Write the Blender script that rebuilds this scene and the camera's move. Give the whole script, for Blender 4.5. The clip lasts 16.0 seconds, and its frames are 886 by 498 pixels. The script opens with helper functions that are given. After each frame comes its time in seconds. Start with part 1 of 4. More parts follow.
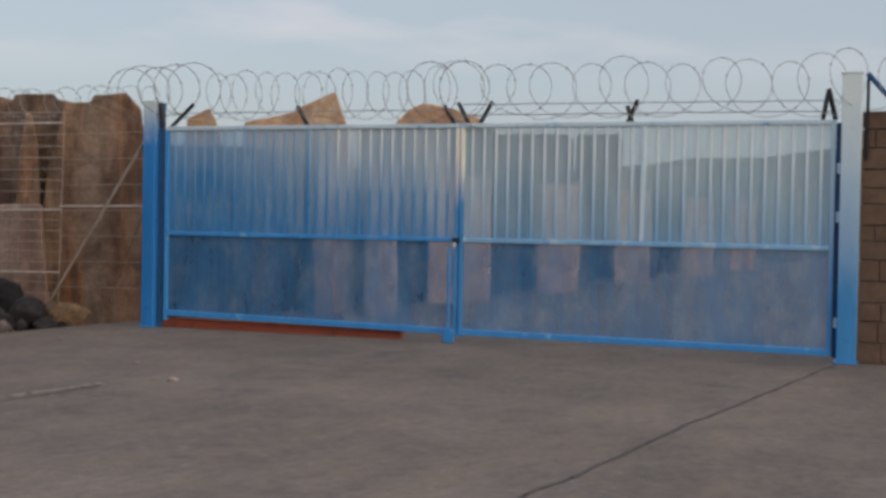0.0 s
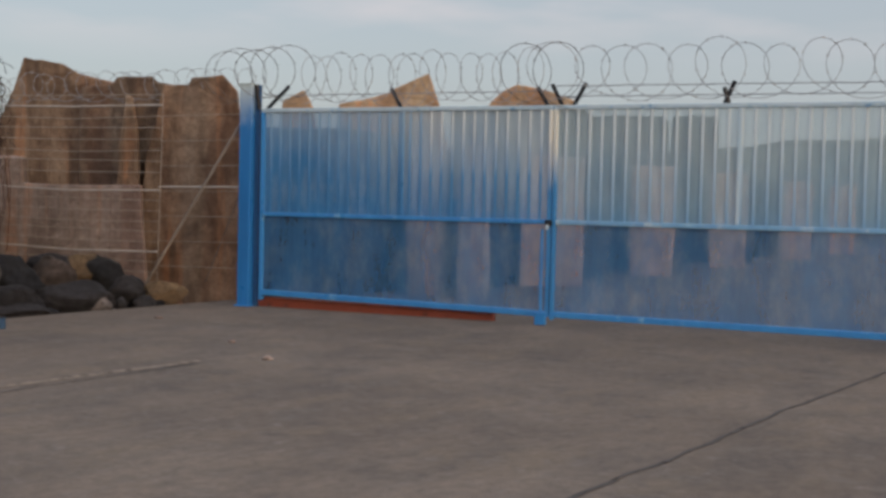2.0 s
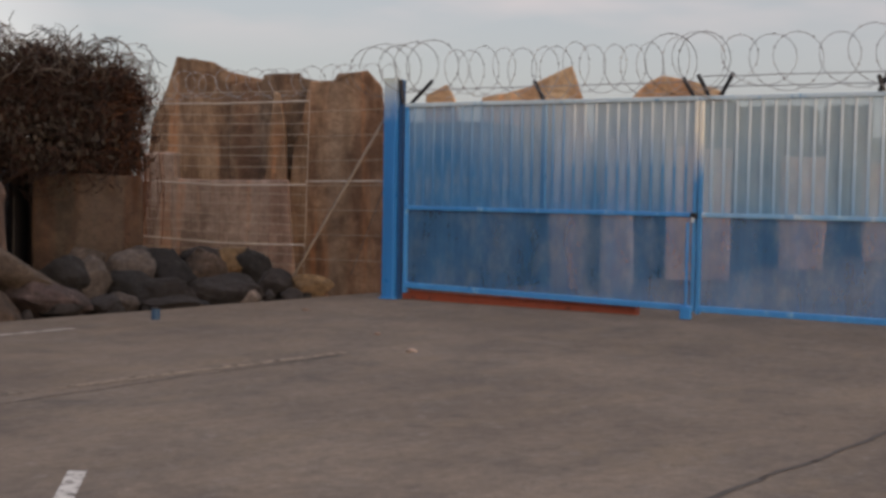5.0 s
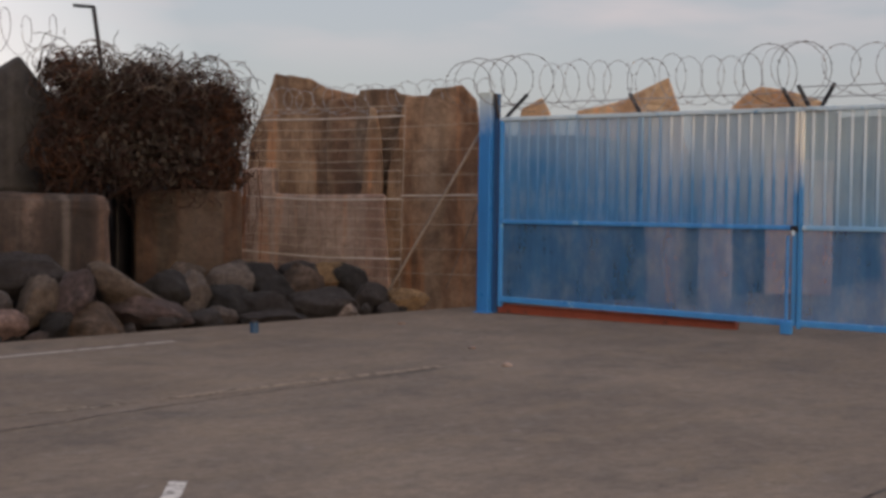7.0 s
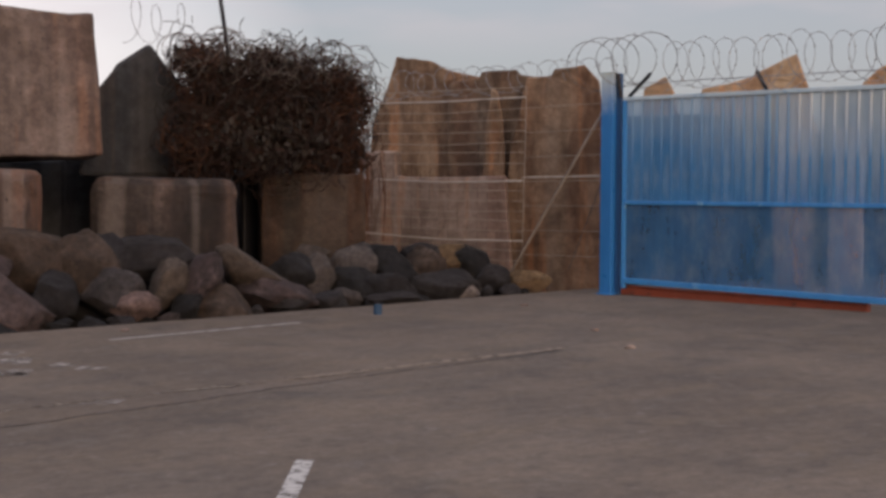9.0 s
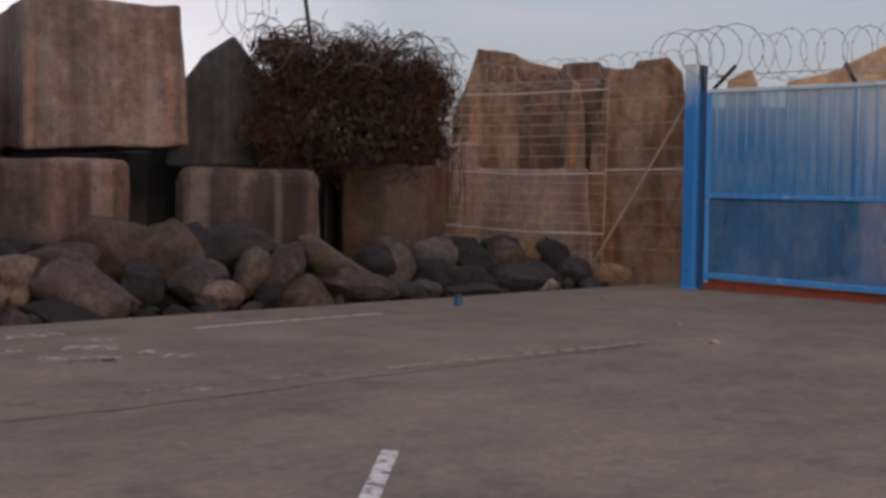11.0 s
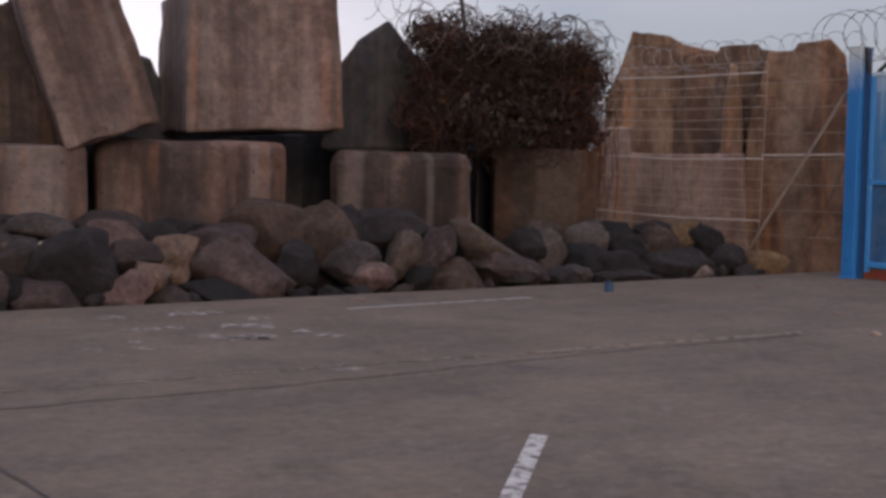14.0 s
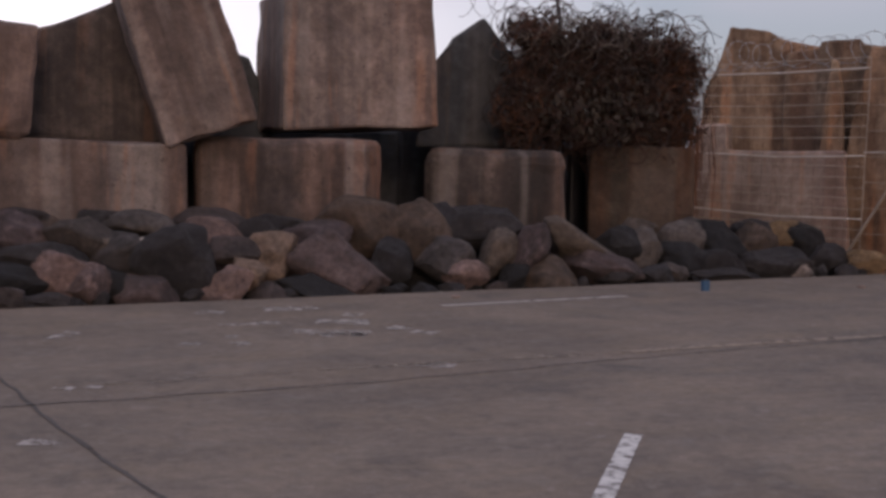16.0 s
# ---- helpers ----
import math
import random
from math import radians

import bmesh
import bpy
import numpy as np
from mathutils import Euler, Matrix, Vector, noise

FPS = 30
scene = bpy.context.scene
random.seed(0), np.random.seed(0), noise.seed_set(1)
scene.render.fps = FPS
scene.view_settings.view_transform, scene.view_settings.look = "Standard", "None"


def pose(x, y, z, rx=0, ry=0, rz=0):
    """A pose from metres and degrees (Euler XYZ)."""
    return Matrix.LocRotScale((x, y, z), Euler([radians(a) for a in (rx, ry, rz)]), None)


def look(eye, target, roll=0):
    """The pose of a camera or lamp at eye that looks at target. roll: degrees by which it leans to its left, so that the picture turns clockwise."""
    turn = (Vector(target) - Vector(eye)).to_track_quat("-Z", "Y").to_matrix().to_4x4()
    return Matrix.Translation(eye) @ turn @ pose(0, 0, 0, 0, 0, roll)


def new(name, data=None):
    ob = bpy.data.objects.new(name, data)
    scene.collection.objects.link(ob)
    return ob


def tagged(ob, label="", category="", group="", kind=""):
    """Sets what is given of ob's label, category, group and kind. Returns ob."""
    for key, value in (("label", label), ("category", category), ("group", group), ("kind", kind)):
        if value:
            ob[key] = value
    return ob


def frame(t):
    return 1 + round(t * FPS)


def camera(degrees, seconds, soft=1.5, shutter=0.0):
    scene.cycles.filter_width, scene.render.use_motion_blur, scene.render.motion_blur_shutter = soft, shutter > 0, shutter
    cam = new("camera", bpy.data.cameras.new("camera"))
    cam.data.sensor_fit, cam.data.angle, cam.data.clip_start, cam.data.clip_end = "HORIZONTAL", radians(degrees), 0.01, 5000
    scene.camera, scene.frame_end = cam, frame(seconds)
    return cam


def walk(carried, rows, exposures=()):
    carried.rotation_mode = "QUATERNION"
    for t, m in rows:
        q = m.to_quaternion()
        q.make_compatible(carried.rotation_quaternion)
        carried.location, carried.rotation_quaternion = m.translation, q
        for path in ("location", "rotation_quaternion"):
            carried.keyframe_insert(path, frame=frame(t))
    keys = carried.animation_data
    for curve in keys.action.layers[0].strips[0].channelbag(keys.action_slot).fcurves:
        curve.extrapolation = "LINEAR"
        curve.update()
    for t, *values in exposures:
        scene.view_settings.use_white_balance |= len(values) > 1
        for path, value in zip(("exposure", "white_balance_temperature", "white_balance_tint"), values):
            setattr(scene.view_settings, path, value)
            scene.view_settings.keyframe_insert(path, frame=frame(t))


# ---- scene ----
# ---- camera ----
cam = camera(38.77, 16.0, soft=3.3)
PATH = [
    (0.0, pose(0.066, 0.024, 1.5, 88.82, -1.05, 0.24)),
    (0.5, pose(0.066, 0.024, 1.5, 88.93, -1.25, 1.29)),
    (1.0, pose(0.066, 0.024, 1.5, 88.69, -1.31, 2.44)),
    (1.5, pose(0.066, 0.024, 1.5, 88.35, -1.34, 3.25)),
    (2.0, pose(0.066, 0.024, 1.5, 87.91, -1.31, 4.45)),
    (2.5, pose(0.066, 0.024, 1.5, 88.00, -1.38, 5.30)),
    (3.0, pose(0.066, 0.024, 1.5, 88.04, -1.50, 6.24)),
    (3.5, pose(0.066, 0.024, 1.5, 87.99, -1.37, 7.27)),
    (4.0, pose(0.066, 0.024, 1.5, 87.72, -1.33, 8.39)),
    (6.5, pose(0.066, 0.024, 1.5, 87.60, -0.67, 14.34)),
    (7.0, pose(0.066, 0.024, 1.5, 88.04, -0.78, 15.26)),
    (7.5, pose(0.066, 0.024, 1.5, 87.64, -0.64, 16.77)),
    (8.0, pose(0.066, 0.024, 1.5, 87.14, -0.56, 18.20)),
    (8.5, pose(0.066, 0.024, 1.5, 87.11, -0.58, 19.78)),
    (9.0, pose(0.066, 0.024, 1.5, 87.16, -0.30, 20.79)),
    (11.5, pose(0, 0, 1.5, 86.54, -0.85, 25.31)),
    (12.0, pose(0, 0, 1.5, 86.27, -0.90, 26.43)),
    (12.5, pose(0, 0, 1.5, 85.88, -0.82, 27.41)),
    (13.0, pose(0, 0, 1.5, 85.71, -0.94, 28.62)),
    (13.5, pose(0, 0, 1.5, 85.80, -1.08, 30.03)),
    (14.0, pose(0, 0, 1.5, 85.94, -0.98, 31.11)),
    (14.5, pose(0, 0, 1.5, 85.88, -1.00, 31.83)),
    (15.0, pose(0, 0, 1.5, 85.80, -1.12, 33.20)),
    (15.5, pose(0, 0, 1.5, 85.63, -1.15, 34.44)),
    (16.0, pose(0, 0, 1.5, 85.75, -0.97, 35.39)),
]
EXPOSURES = [(0.0, 0.25, 6400, 8), (2.5, 0.2, 6750, 9), (4.0, 0.2, 7100, 13), (7.0, 0.1, 7000, 15), (9.0, 0.05, 6850, 17), (12.0, -0.02, 6450, 20), (16.0, -0.06, 6350, 22)]
SKY_STRENGTH, HAZE, HAZE_COLOUR, CLOUD_COLOUR, SUN_STRENGTH = 0.115, 0.6, (4.4, 4.7, 5.4), (5.6, 5.1, 5.3), 0.75
ZENITH = 1.75
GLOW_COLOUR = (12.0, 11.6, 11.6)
walk(cam, PATH, EXPOSURES)

# ---- world and light ----
world = bpy.data.worlds.new("sky")
scene.world = world
world.use_nodes = True
wn, wl = world.node_tree.nodes, world.node_tree.links
wn.clear()
SUN_AZ, SUN_EL = radians(135), radians(9)       # clockwise from +y; low, on the right
sky = wn.new("ShaderNodeTexSky")
sky.sky_type, sky.sun_disc = "NISHITA", False
sky.sun_elevation, sky.sun_rotation = SUN_EL, SUN_AZ
sky.air_density, sky.dust_density, sky.ozone_density = 1.0, 2.5, 1.5
wco, wmap, wnoise, wramp = (wn.new("ShaderNodeTexCoord"), wn.new("ShaderNodeMapping"), wn.new("ShaderNodeTexNoise"), wn.new("ShaderNodeValToRGB"))
wmap.inputs["Scale"].default_value = (3.0, 3.0, 14.0)
wnoise.inputs["Scale"].default_value, wnoise.inputs["Detail"].default_value = 1.3, 5
wramp.color_ramp.elements[0].position, wramp.color_ramp.elements[1].position = 0.46, 0.62
whaze = wn.new("ShaderNodeMix")
whaze.data_type = "RGBA"
whaze.inputs[0].default_value = HAZE
whaze.inputs[7].default_value = (*HAZE_COLOUR, 1)
wcloud = wn.new("ShaderNodeMix")
wcloud.data_type = "RGBA"
wcloud.inputs[7].default_value = (*CLOUD_COLOUR, 1)
wfac = wn.new("ShaderNodeMath")
wfac.operation = "MULTIPLY"
wfac.inputs[1].default_value = 0.5
wbg, wout = wn.new("ShaderNodeBackground"), wn.new("ShaderNodeOutputWorld")
wbg.inputs["Strength"].default_value = SKY_STRENGTH
wl.new(wco.outputs["Generated"], wmap.inputs["Vector"])
wl.new(wmap.outputs["Vector"], wnoise.inputs["Vector"])
wl.new(wnoise.outputs["Fac"], wramp.inputs["Fac"])
wsep, whigh, wprod = wn.new("ShaderNodeSeparateXYZ"), wn.new("ShaderNodeMapRange"), wn.new("ShaderNodeMath")
wprod.operation = "MULTIPLY"
whigh.inputs["From Min"].default_value, whigh.inputs["From Max"].default_value = 0.10, 0.155
wl.new(wco.outputs["Generated"], wsep.inputs[0])
wl.new(wsep.outputs["Z"], whigh.inputs["Value"])
wl.new(whigh.outputs["Result"], wprod.inputs[0])
wl.new(wramp.outputs["Color"], wprod.inputs[1])
wl.new(wprod.outputs[0], wfac.inputs[0])
wl.new(sky.outputs["Color"], whaze.inputs[6])
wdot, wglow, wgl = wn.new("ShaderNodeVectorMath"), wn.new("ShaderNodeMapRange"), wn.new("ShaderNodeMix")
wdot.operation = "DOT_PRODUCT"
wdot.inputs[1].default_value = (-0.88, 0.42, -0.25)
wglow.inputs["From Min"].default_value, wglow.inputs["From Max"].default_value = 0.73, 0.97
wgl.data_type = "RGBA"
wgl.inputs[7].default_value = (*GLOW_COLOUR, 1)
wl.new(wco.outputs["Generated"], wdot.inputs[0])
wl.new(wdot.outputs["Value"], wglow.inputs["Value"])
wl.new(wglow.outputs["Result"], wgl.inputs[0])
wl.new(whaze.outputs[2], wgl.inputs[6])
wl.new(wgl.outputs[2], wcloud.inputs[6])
wl.new(wfac.outputs[0], wcloud.inputs[0])
wtop, wmul = wn.new("ShaderNodeMapRange"), wn.new("ShaderNodeVectorMath")      # the cloud deck is brightest overhead
wtop.inputs["From Min"].default_value, wtop.inputs["From Max"].default_value = 0.28, 0.95
wtop.inputs["To Min"].default_value, wtop.inputs["To Max"].default_value = 1.0, ZENITH
wmul.operation = "SCALE"
wl.new(wsep.outputs["Z"], wtop.inputs["Value"])
wl.new(wcloud.outputs[2], wmul.inputs[0])
wl.new(wtop.outputs["Result"], wmul.inputs["Scale"])
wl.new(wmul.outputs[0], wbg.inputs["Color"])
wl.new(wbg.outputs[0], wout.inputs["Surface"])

sun_data = bpy.data.lights.new("sun", "SUN")
sun_data.energy, sun_data.angle, sun_data.color = SUN_STRENGTH, radians(14), (1.0, 0.74, 0.53)
sun = new("sun", sun_data)
sun.matrix_world = look((math.sin(SUN_AZ) * 40, math.cos(SUN_AZ) * 40, 40 * math.tan(SUN_EL + radians(8))), (0, 0, 0))


# ---- materials ----
def ramp(nt, fac, stops):
    r = nt.nodes.new("ShaderNodeValToRGB")
    while len(r.color_ramp.elements) < len(stops):
        r.color_ramp.elements.new(0.5)
    for e, (p, c) in zip(r.color_ramp.elements, stops):
        e.position, e.color = p, (*c, 1) if len(c) == 3 else c
    nt.links.new(fac, r.inputs["Fac"])
    return r.outputs["Color"]


def tex(nt, coord, scale, detail=4, rough=0.55, stretch=(1, 1, 1)):
    m, n = nt.nodes.new("ShaderNodeMapping"), nt.nodes.new("ShaderNodeTexNoise")
    m.inputs["Scale"].default_value = stretch
    n.inputs["Scale"].default_value, n.inputs["Detail"].default_value, n.inputs["Roughness"].default_value = scale, detail, rough
    nt.links.new(coord, m.inputs["Vector"])
    nt.links.new(m.outputs["Vector"], n.inputs["Vector"])
    return n.outputs["Fac"]


def mixc(nt, fac, a, b, mode="MIX"):
    m = nt.nodes.new("ShaderNodeMix")
    m.data_type, m.blend_type = "RGBA", mode
    for sock, v in ((m.inputs[0], fac), (m.inputs[6], a), (m.inputs[7], b)):
        if isinstance(v, (int, float)):
            sock.default_value = v
        elif isinstance(v, tuple):
            sock.default_value = (*v, 1)
        else:
            nt.links.new(v, sock)
    return m.outputs[2]


def base(name, rough=0.8, metal=0.0):
    m = bpy.data.materials.new(name)
    m.use_nodes = True
    nt = m.node_tree
    b = nt.nodes["Principled BSDF"]
    b.inputs["Roughness"].default_value, b.inputs["Metallic"].default_value = rough, metal
    co = nt.nodes.new("ShaderNodeTexCoord").outputs["Object"]
    return m, nt, b, co


def bump(nt, b, height, strength, dist=0.02):
    n = nt.nodes.new("ShaderNodeBump")
    n.inputs["Strength"].default_value, n.inputs["Distance"].default_value = strength, dist
    nt.links.new(height, n.inputs["Height"])
    nt.links.new(n.outputs["Normal"], b.inputs["Normal"])


def concrete(name, dark, mid, light, stain, rough=0.9, bands=0.75):
    """Weathered cast concrete: blotches, vertical run-off streaks, fine grain."""
    m, nt, b, co = base(name, rough)
    rnd = nt.nodes.new("ShaderNodeObjectInfo").outputs["Random"]
    shift = nt.nodes.new("ShaderNodeVectorMath")
    shift.operation = "MULTIPLY_ADD"
    nt.links.new(rnd, shift.inputs[0])
    shift.inputs[1].default_value = (37, 53, 11)
    nt.links.new(co, shift.inputs[2])
    co = shift.outputs[0]
    blot = ramp(nt, tex(nt, co, 1.5, 7, 0.68), [(0.3, dark), (0.5, mid), (0.70, light)])
    streak = ramp(nt, tex(nt, co, 1.0, 4, 0.6, (1.7, 1.7, 0.07 if bands > 0.5 else 0.5)), [(0.44, (0, 0, 0)), (0.56, (1, 1, 1))])
    c = mixc(nt, mixc(nt, 1.0, streak, (0.7, 0.7, 0.7), "MULTIPLY"), blot, stain)
    pale = ramp(nt, tex(nt, co, 1.0, 3, 0.5, (1.6, 1.6, 0.06 if bands > 0.5 else 0.6)), [(0.55, (0, 0, 0)), (0.64, (1, 1, 1))])
    c = mixc(nt, mixc(nt, 1.0, pale, (0.5, 0.5, 0.5), "MULTIPLY"), c, light)
    warm = ramp(nt, tex(nt, co, 0.8, 3, 0.5, (1.6, 1.6, 0.1)), [(0.50, (0, 0, 0)), (0.60, (0.45, 0.45, 0.45))])
    c = mixc(nt, warm, c, mixc(nt, 1.0, c, (1.0, 0.72, 0.60), "MULTIPLY"))
    soot = ramp(nt, tex(nt, co, 1.0, 5, 0.5, (1.25, 1.25, 0.12)), [(0.545, (0, 0, 0)), (0.60, (0.70 * bands,) * 3)])
    c = mixc(nt, soot, c, tuple(v * 0.55 for v in dark))
    lime = ramp(nt, tex(nt, co, 1.3, 3, 0.45, (1.1, 1.1, 0.05)), [(0.58, (0, 0, 0)), (0.62, (0.55 * bands,) * 3)])
    c = mixc(nt, lime, c, tuple(0.55 * v + 0.45 * sum(light) / 3 for v in light))
    rusty = ramp(nt, tex(nt, co, 1.6, 4, 0.6, (1.9, 1.9, 0.14)), [(0.56, (0, 0, 0)), (0.64, (0.55, 0.55, 0.55))])
    c = mixc(nt, rusty, c, (mid[0] * 1.45, mid[1] * 1.0, mid[2] * 0.72))
    pits = ramp(nt, tex(nt, co, 17, 3, 0.5), [(0.66, (0, 0, 0)), (0.72, (0.6, 0.6, 0.6))])
    c = mixc(nt, pits, c, tuple(v * 0.5 for v in dark))
    grain = tex(nt, co, 42, 6, 0.7)
    c = mixc(nt, 0.35, c, ramp(nt, grain, [(0.3, (0.25, 0.25, 0.25)), (0.7, (0.85, 0.85, 0.85))]), "OVERLAY")
    c = mixc(nt, 0.45, c, ramp(nt, tex(nt, co, 6, 6, 0.7), [(0.3, (0.25, 0.25, 0.25)), (0.7, (0.75, 0.74, 0.73))]), "OVERLAY")
    nt.links.new(c, b.inputs["Base Color"])
    bump(nt, b, tex(nt, co, 9, 9, 0.72), 0.7, 0.05)
    return m


def stone(name, tint):
    """Sea-worn basalt: mottled, pitted, with paler rubbed patches and dark damp hollows."""
    m, nt, b, co = base(name, 0.85)
    rnd = nt.nodes.new("ShaderNodeObjectInfo").outputs["Random"]
    shift = nt.nodes.new("ShaderNodeVectorMath")
    shift.operation = "MULTIPLY_ADD"
    nt.links.new(rnd, shift.inputs[0])
    shift.inputs[1].default_value = (23, 41, 17)
    nt.links.new(co, shift.inputs[2])
    co = shift.outputs[0]
    c = mixc(nt, 1.0, tint, ramp(nt, rnd, [(0.0, (0.72, 0.72, 0.78)), (1.0, (1.25, 1.2, 1.15))]), "MULTIPLY")
    c = mixc(nt, ramp(nt, tex(nt, co, 2.6, 5, 0.65), [(0.42, (0, 0, 0)), (0.62, (0.75, 0.75, 0.75))]), c, tuple(v * 0.42 for v in tint))
    c = mixc(nt, ramp(nt, tex(nt, co, 3.7, 6, 0.7), [(0.52, (0, 0, 0)), (0.70, (0.7, 0.7, 0.7))]), c, tuple(min(0.5, v * 1.75 + 0.012) for v in tint))
    c = mixc(nt, 0.7, c, ramp(nt, tex(nt, co, 15, 6, 0.75), [(0.3, (0.15, 0.15, 0.15)), (0.7, (0.85, 0.84, 0.83))]), "OVERLAY")
    nt.links.new(c, b.inputs["Base Color"])
    bump(nt, b, tex(nt, co, 10, 9, 0.75), 1.0, 0.09)
    return m


def paint(name, colour, worn, rough=0.4, metal=0.0, wear=0.66, pale_top=None):
    """Brushed paint with chips and dull patches; the optional paler top mostly paints in sky reflection."""
    m, nt, b, co = base(name, rough, metal)
    c = mixc(nt, ramp(nt, tex(nt, co, 7, 6, 0.7), [(wear, (0, 0, 0)), (wear + 0.08, (1, 1, 1))]), colour, worn)
    c = mixc(nt, 0.25, c, ramp(nt, tex(nt, co, 1.6, 4, 0.6, (3, 3, 0.6)), [(0.3, (0.3, 0.3, 0.3)), (0.7, (0.75, 0.75, 0.75))]), "OVERLAY")
    if pale_top:
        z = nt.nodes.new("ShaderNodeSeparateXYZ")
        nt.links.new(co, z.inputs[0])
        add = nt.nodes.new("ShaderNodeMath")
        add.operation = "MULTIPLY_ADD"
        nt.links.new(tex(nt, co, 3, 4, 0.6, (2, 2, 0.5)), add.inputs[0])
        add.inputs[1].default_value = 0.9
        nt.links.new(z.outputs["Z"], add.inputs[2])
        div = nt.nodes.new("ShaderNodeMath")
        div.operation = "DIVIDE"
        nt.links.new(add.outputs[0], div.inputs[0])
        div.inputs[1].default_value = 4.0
        c = mixc(nt, ramp(nt, div.outputs[0], [(pale_top[0] / 4, (0, 0, 0)), (pale_top[1] / 4, (1, 1, 1))]), c, pale_top[2])
    nt.links.new(c, b.inputs["Base Color"])
    nt.links.new(ramp(nt, tex(nt, co, 5, 4), [(0.3, (rough - 0.1,) * 3), (0.7, (min(rough + 0.2, 1),) * 3)]), b.inputs["Roughness"])
    bump(nt, b, tex(nt, co, 60, 4), 0.12, 0.004)
    return m


def worn_line(name, colour, keep, scale=6):
    """Road paint rubbed away in patches, so that the ground shows between."""
    m, nt, b, co = base(name, 0.75)
    nt.links.new(mixc(nt, 0.5, colour, ramp(nt, tex(nt, co, 9, 5), [(0.3, (0.3, 0.3, 0.3)), (0.7, (0.7, 0.7, 0.7))]), "OVERLAY"), b.inputs["Base Color"])
    nt.links.new(ramp(nt, tex(nt, co, scale, 7, 0.7), [(keep - 0.06, (0, 0, 0)), (keep + 0.12, (1, 1, 1))]), b.inputs["Alpha"])
    return m


def see_through(name, colour, alpha, rough, metal, sky_sheen=None, drift=0.0):
    """Finely punched sheet: too fine to see each hole, so partly clear."""
    m, nt, b, co = base(name, rough, metal)
    c = mixc(nt, 0.4, colour, ramp(nt, tex(nt, co, 1.2, 5, 0.6, (2.2, 2.2, 0.45)), [(0.3, (0.3, 0.3, 0.3)), (0.7, (0.72, 0.72, 0.72))]), "OVERLAY")
    if sky_sheen:
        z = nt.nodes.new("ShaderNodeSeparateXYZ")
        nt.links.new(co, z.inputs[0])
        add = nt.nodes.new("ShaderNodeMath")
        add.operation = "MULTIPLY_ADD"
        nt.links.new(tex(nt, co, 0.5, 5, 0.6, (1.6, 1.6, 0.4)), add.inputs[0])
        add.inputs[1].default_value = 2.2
        along = nt.nodes.new("ShaderNodeMath")      # painted sky reflection grows towards one end of the leaf
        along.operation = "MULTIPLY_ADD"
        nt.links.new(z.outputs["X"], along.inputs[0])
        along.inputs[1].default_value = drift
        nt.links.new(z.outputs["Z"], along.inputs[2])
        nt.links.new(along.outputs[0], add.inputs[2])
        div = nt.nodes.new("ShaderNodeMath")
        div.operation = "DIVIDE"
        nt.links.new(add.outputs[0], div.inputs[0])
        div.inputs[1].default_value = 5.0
        c = mixc(nt, ramp(nt, div.outputs[0], [(sky_sheen[0] / 5, (0, 0, 0)), (sky_sheen[1] / 5, (1, 1, 1))]), c, sky_sheen[2])
    salt = ramp(nt, tex(nt, co, 2.3, 6, 0.7, (1.3, 1.3, 0.7)), [(0.46, (0, 0, 0)), (0.72, (0.34, 0.34, 0.34))])
    c = mixc(nt, salt, c, (0.48, 0.55, 0.60))
    runs = ramp(nt, tex(nt, co, 2.0, 4, 0.6, (5, 5, 0.25)), [(0.50, (0, 0, 0)), (0.66, (0.30, 0.30, 0.30))])
    c = mixc(nt, runs, c, mixc(nt, 1.0, c, (0.5, 0.62, 0.72), "MULTIPLY"))
    nt.links.new(c, b.inputs["Base Color"])
    nt.links.new(ramp(nt, tex(nt, co, 1.5, 6, 0.7, (2.5, 2.5, 0.8)), [(0.3, (alpha - 0.10,) * 3), (0.7, (alpha + 0.10,) * 3)]), b.inputs["Alpha"])
    return m


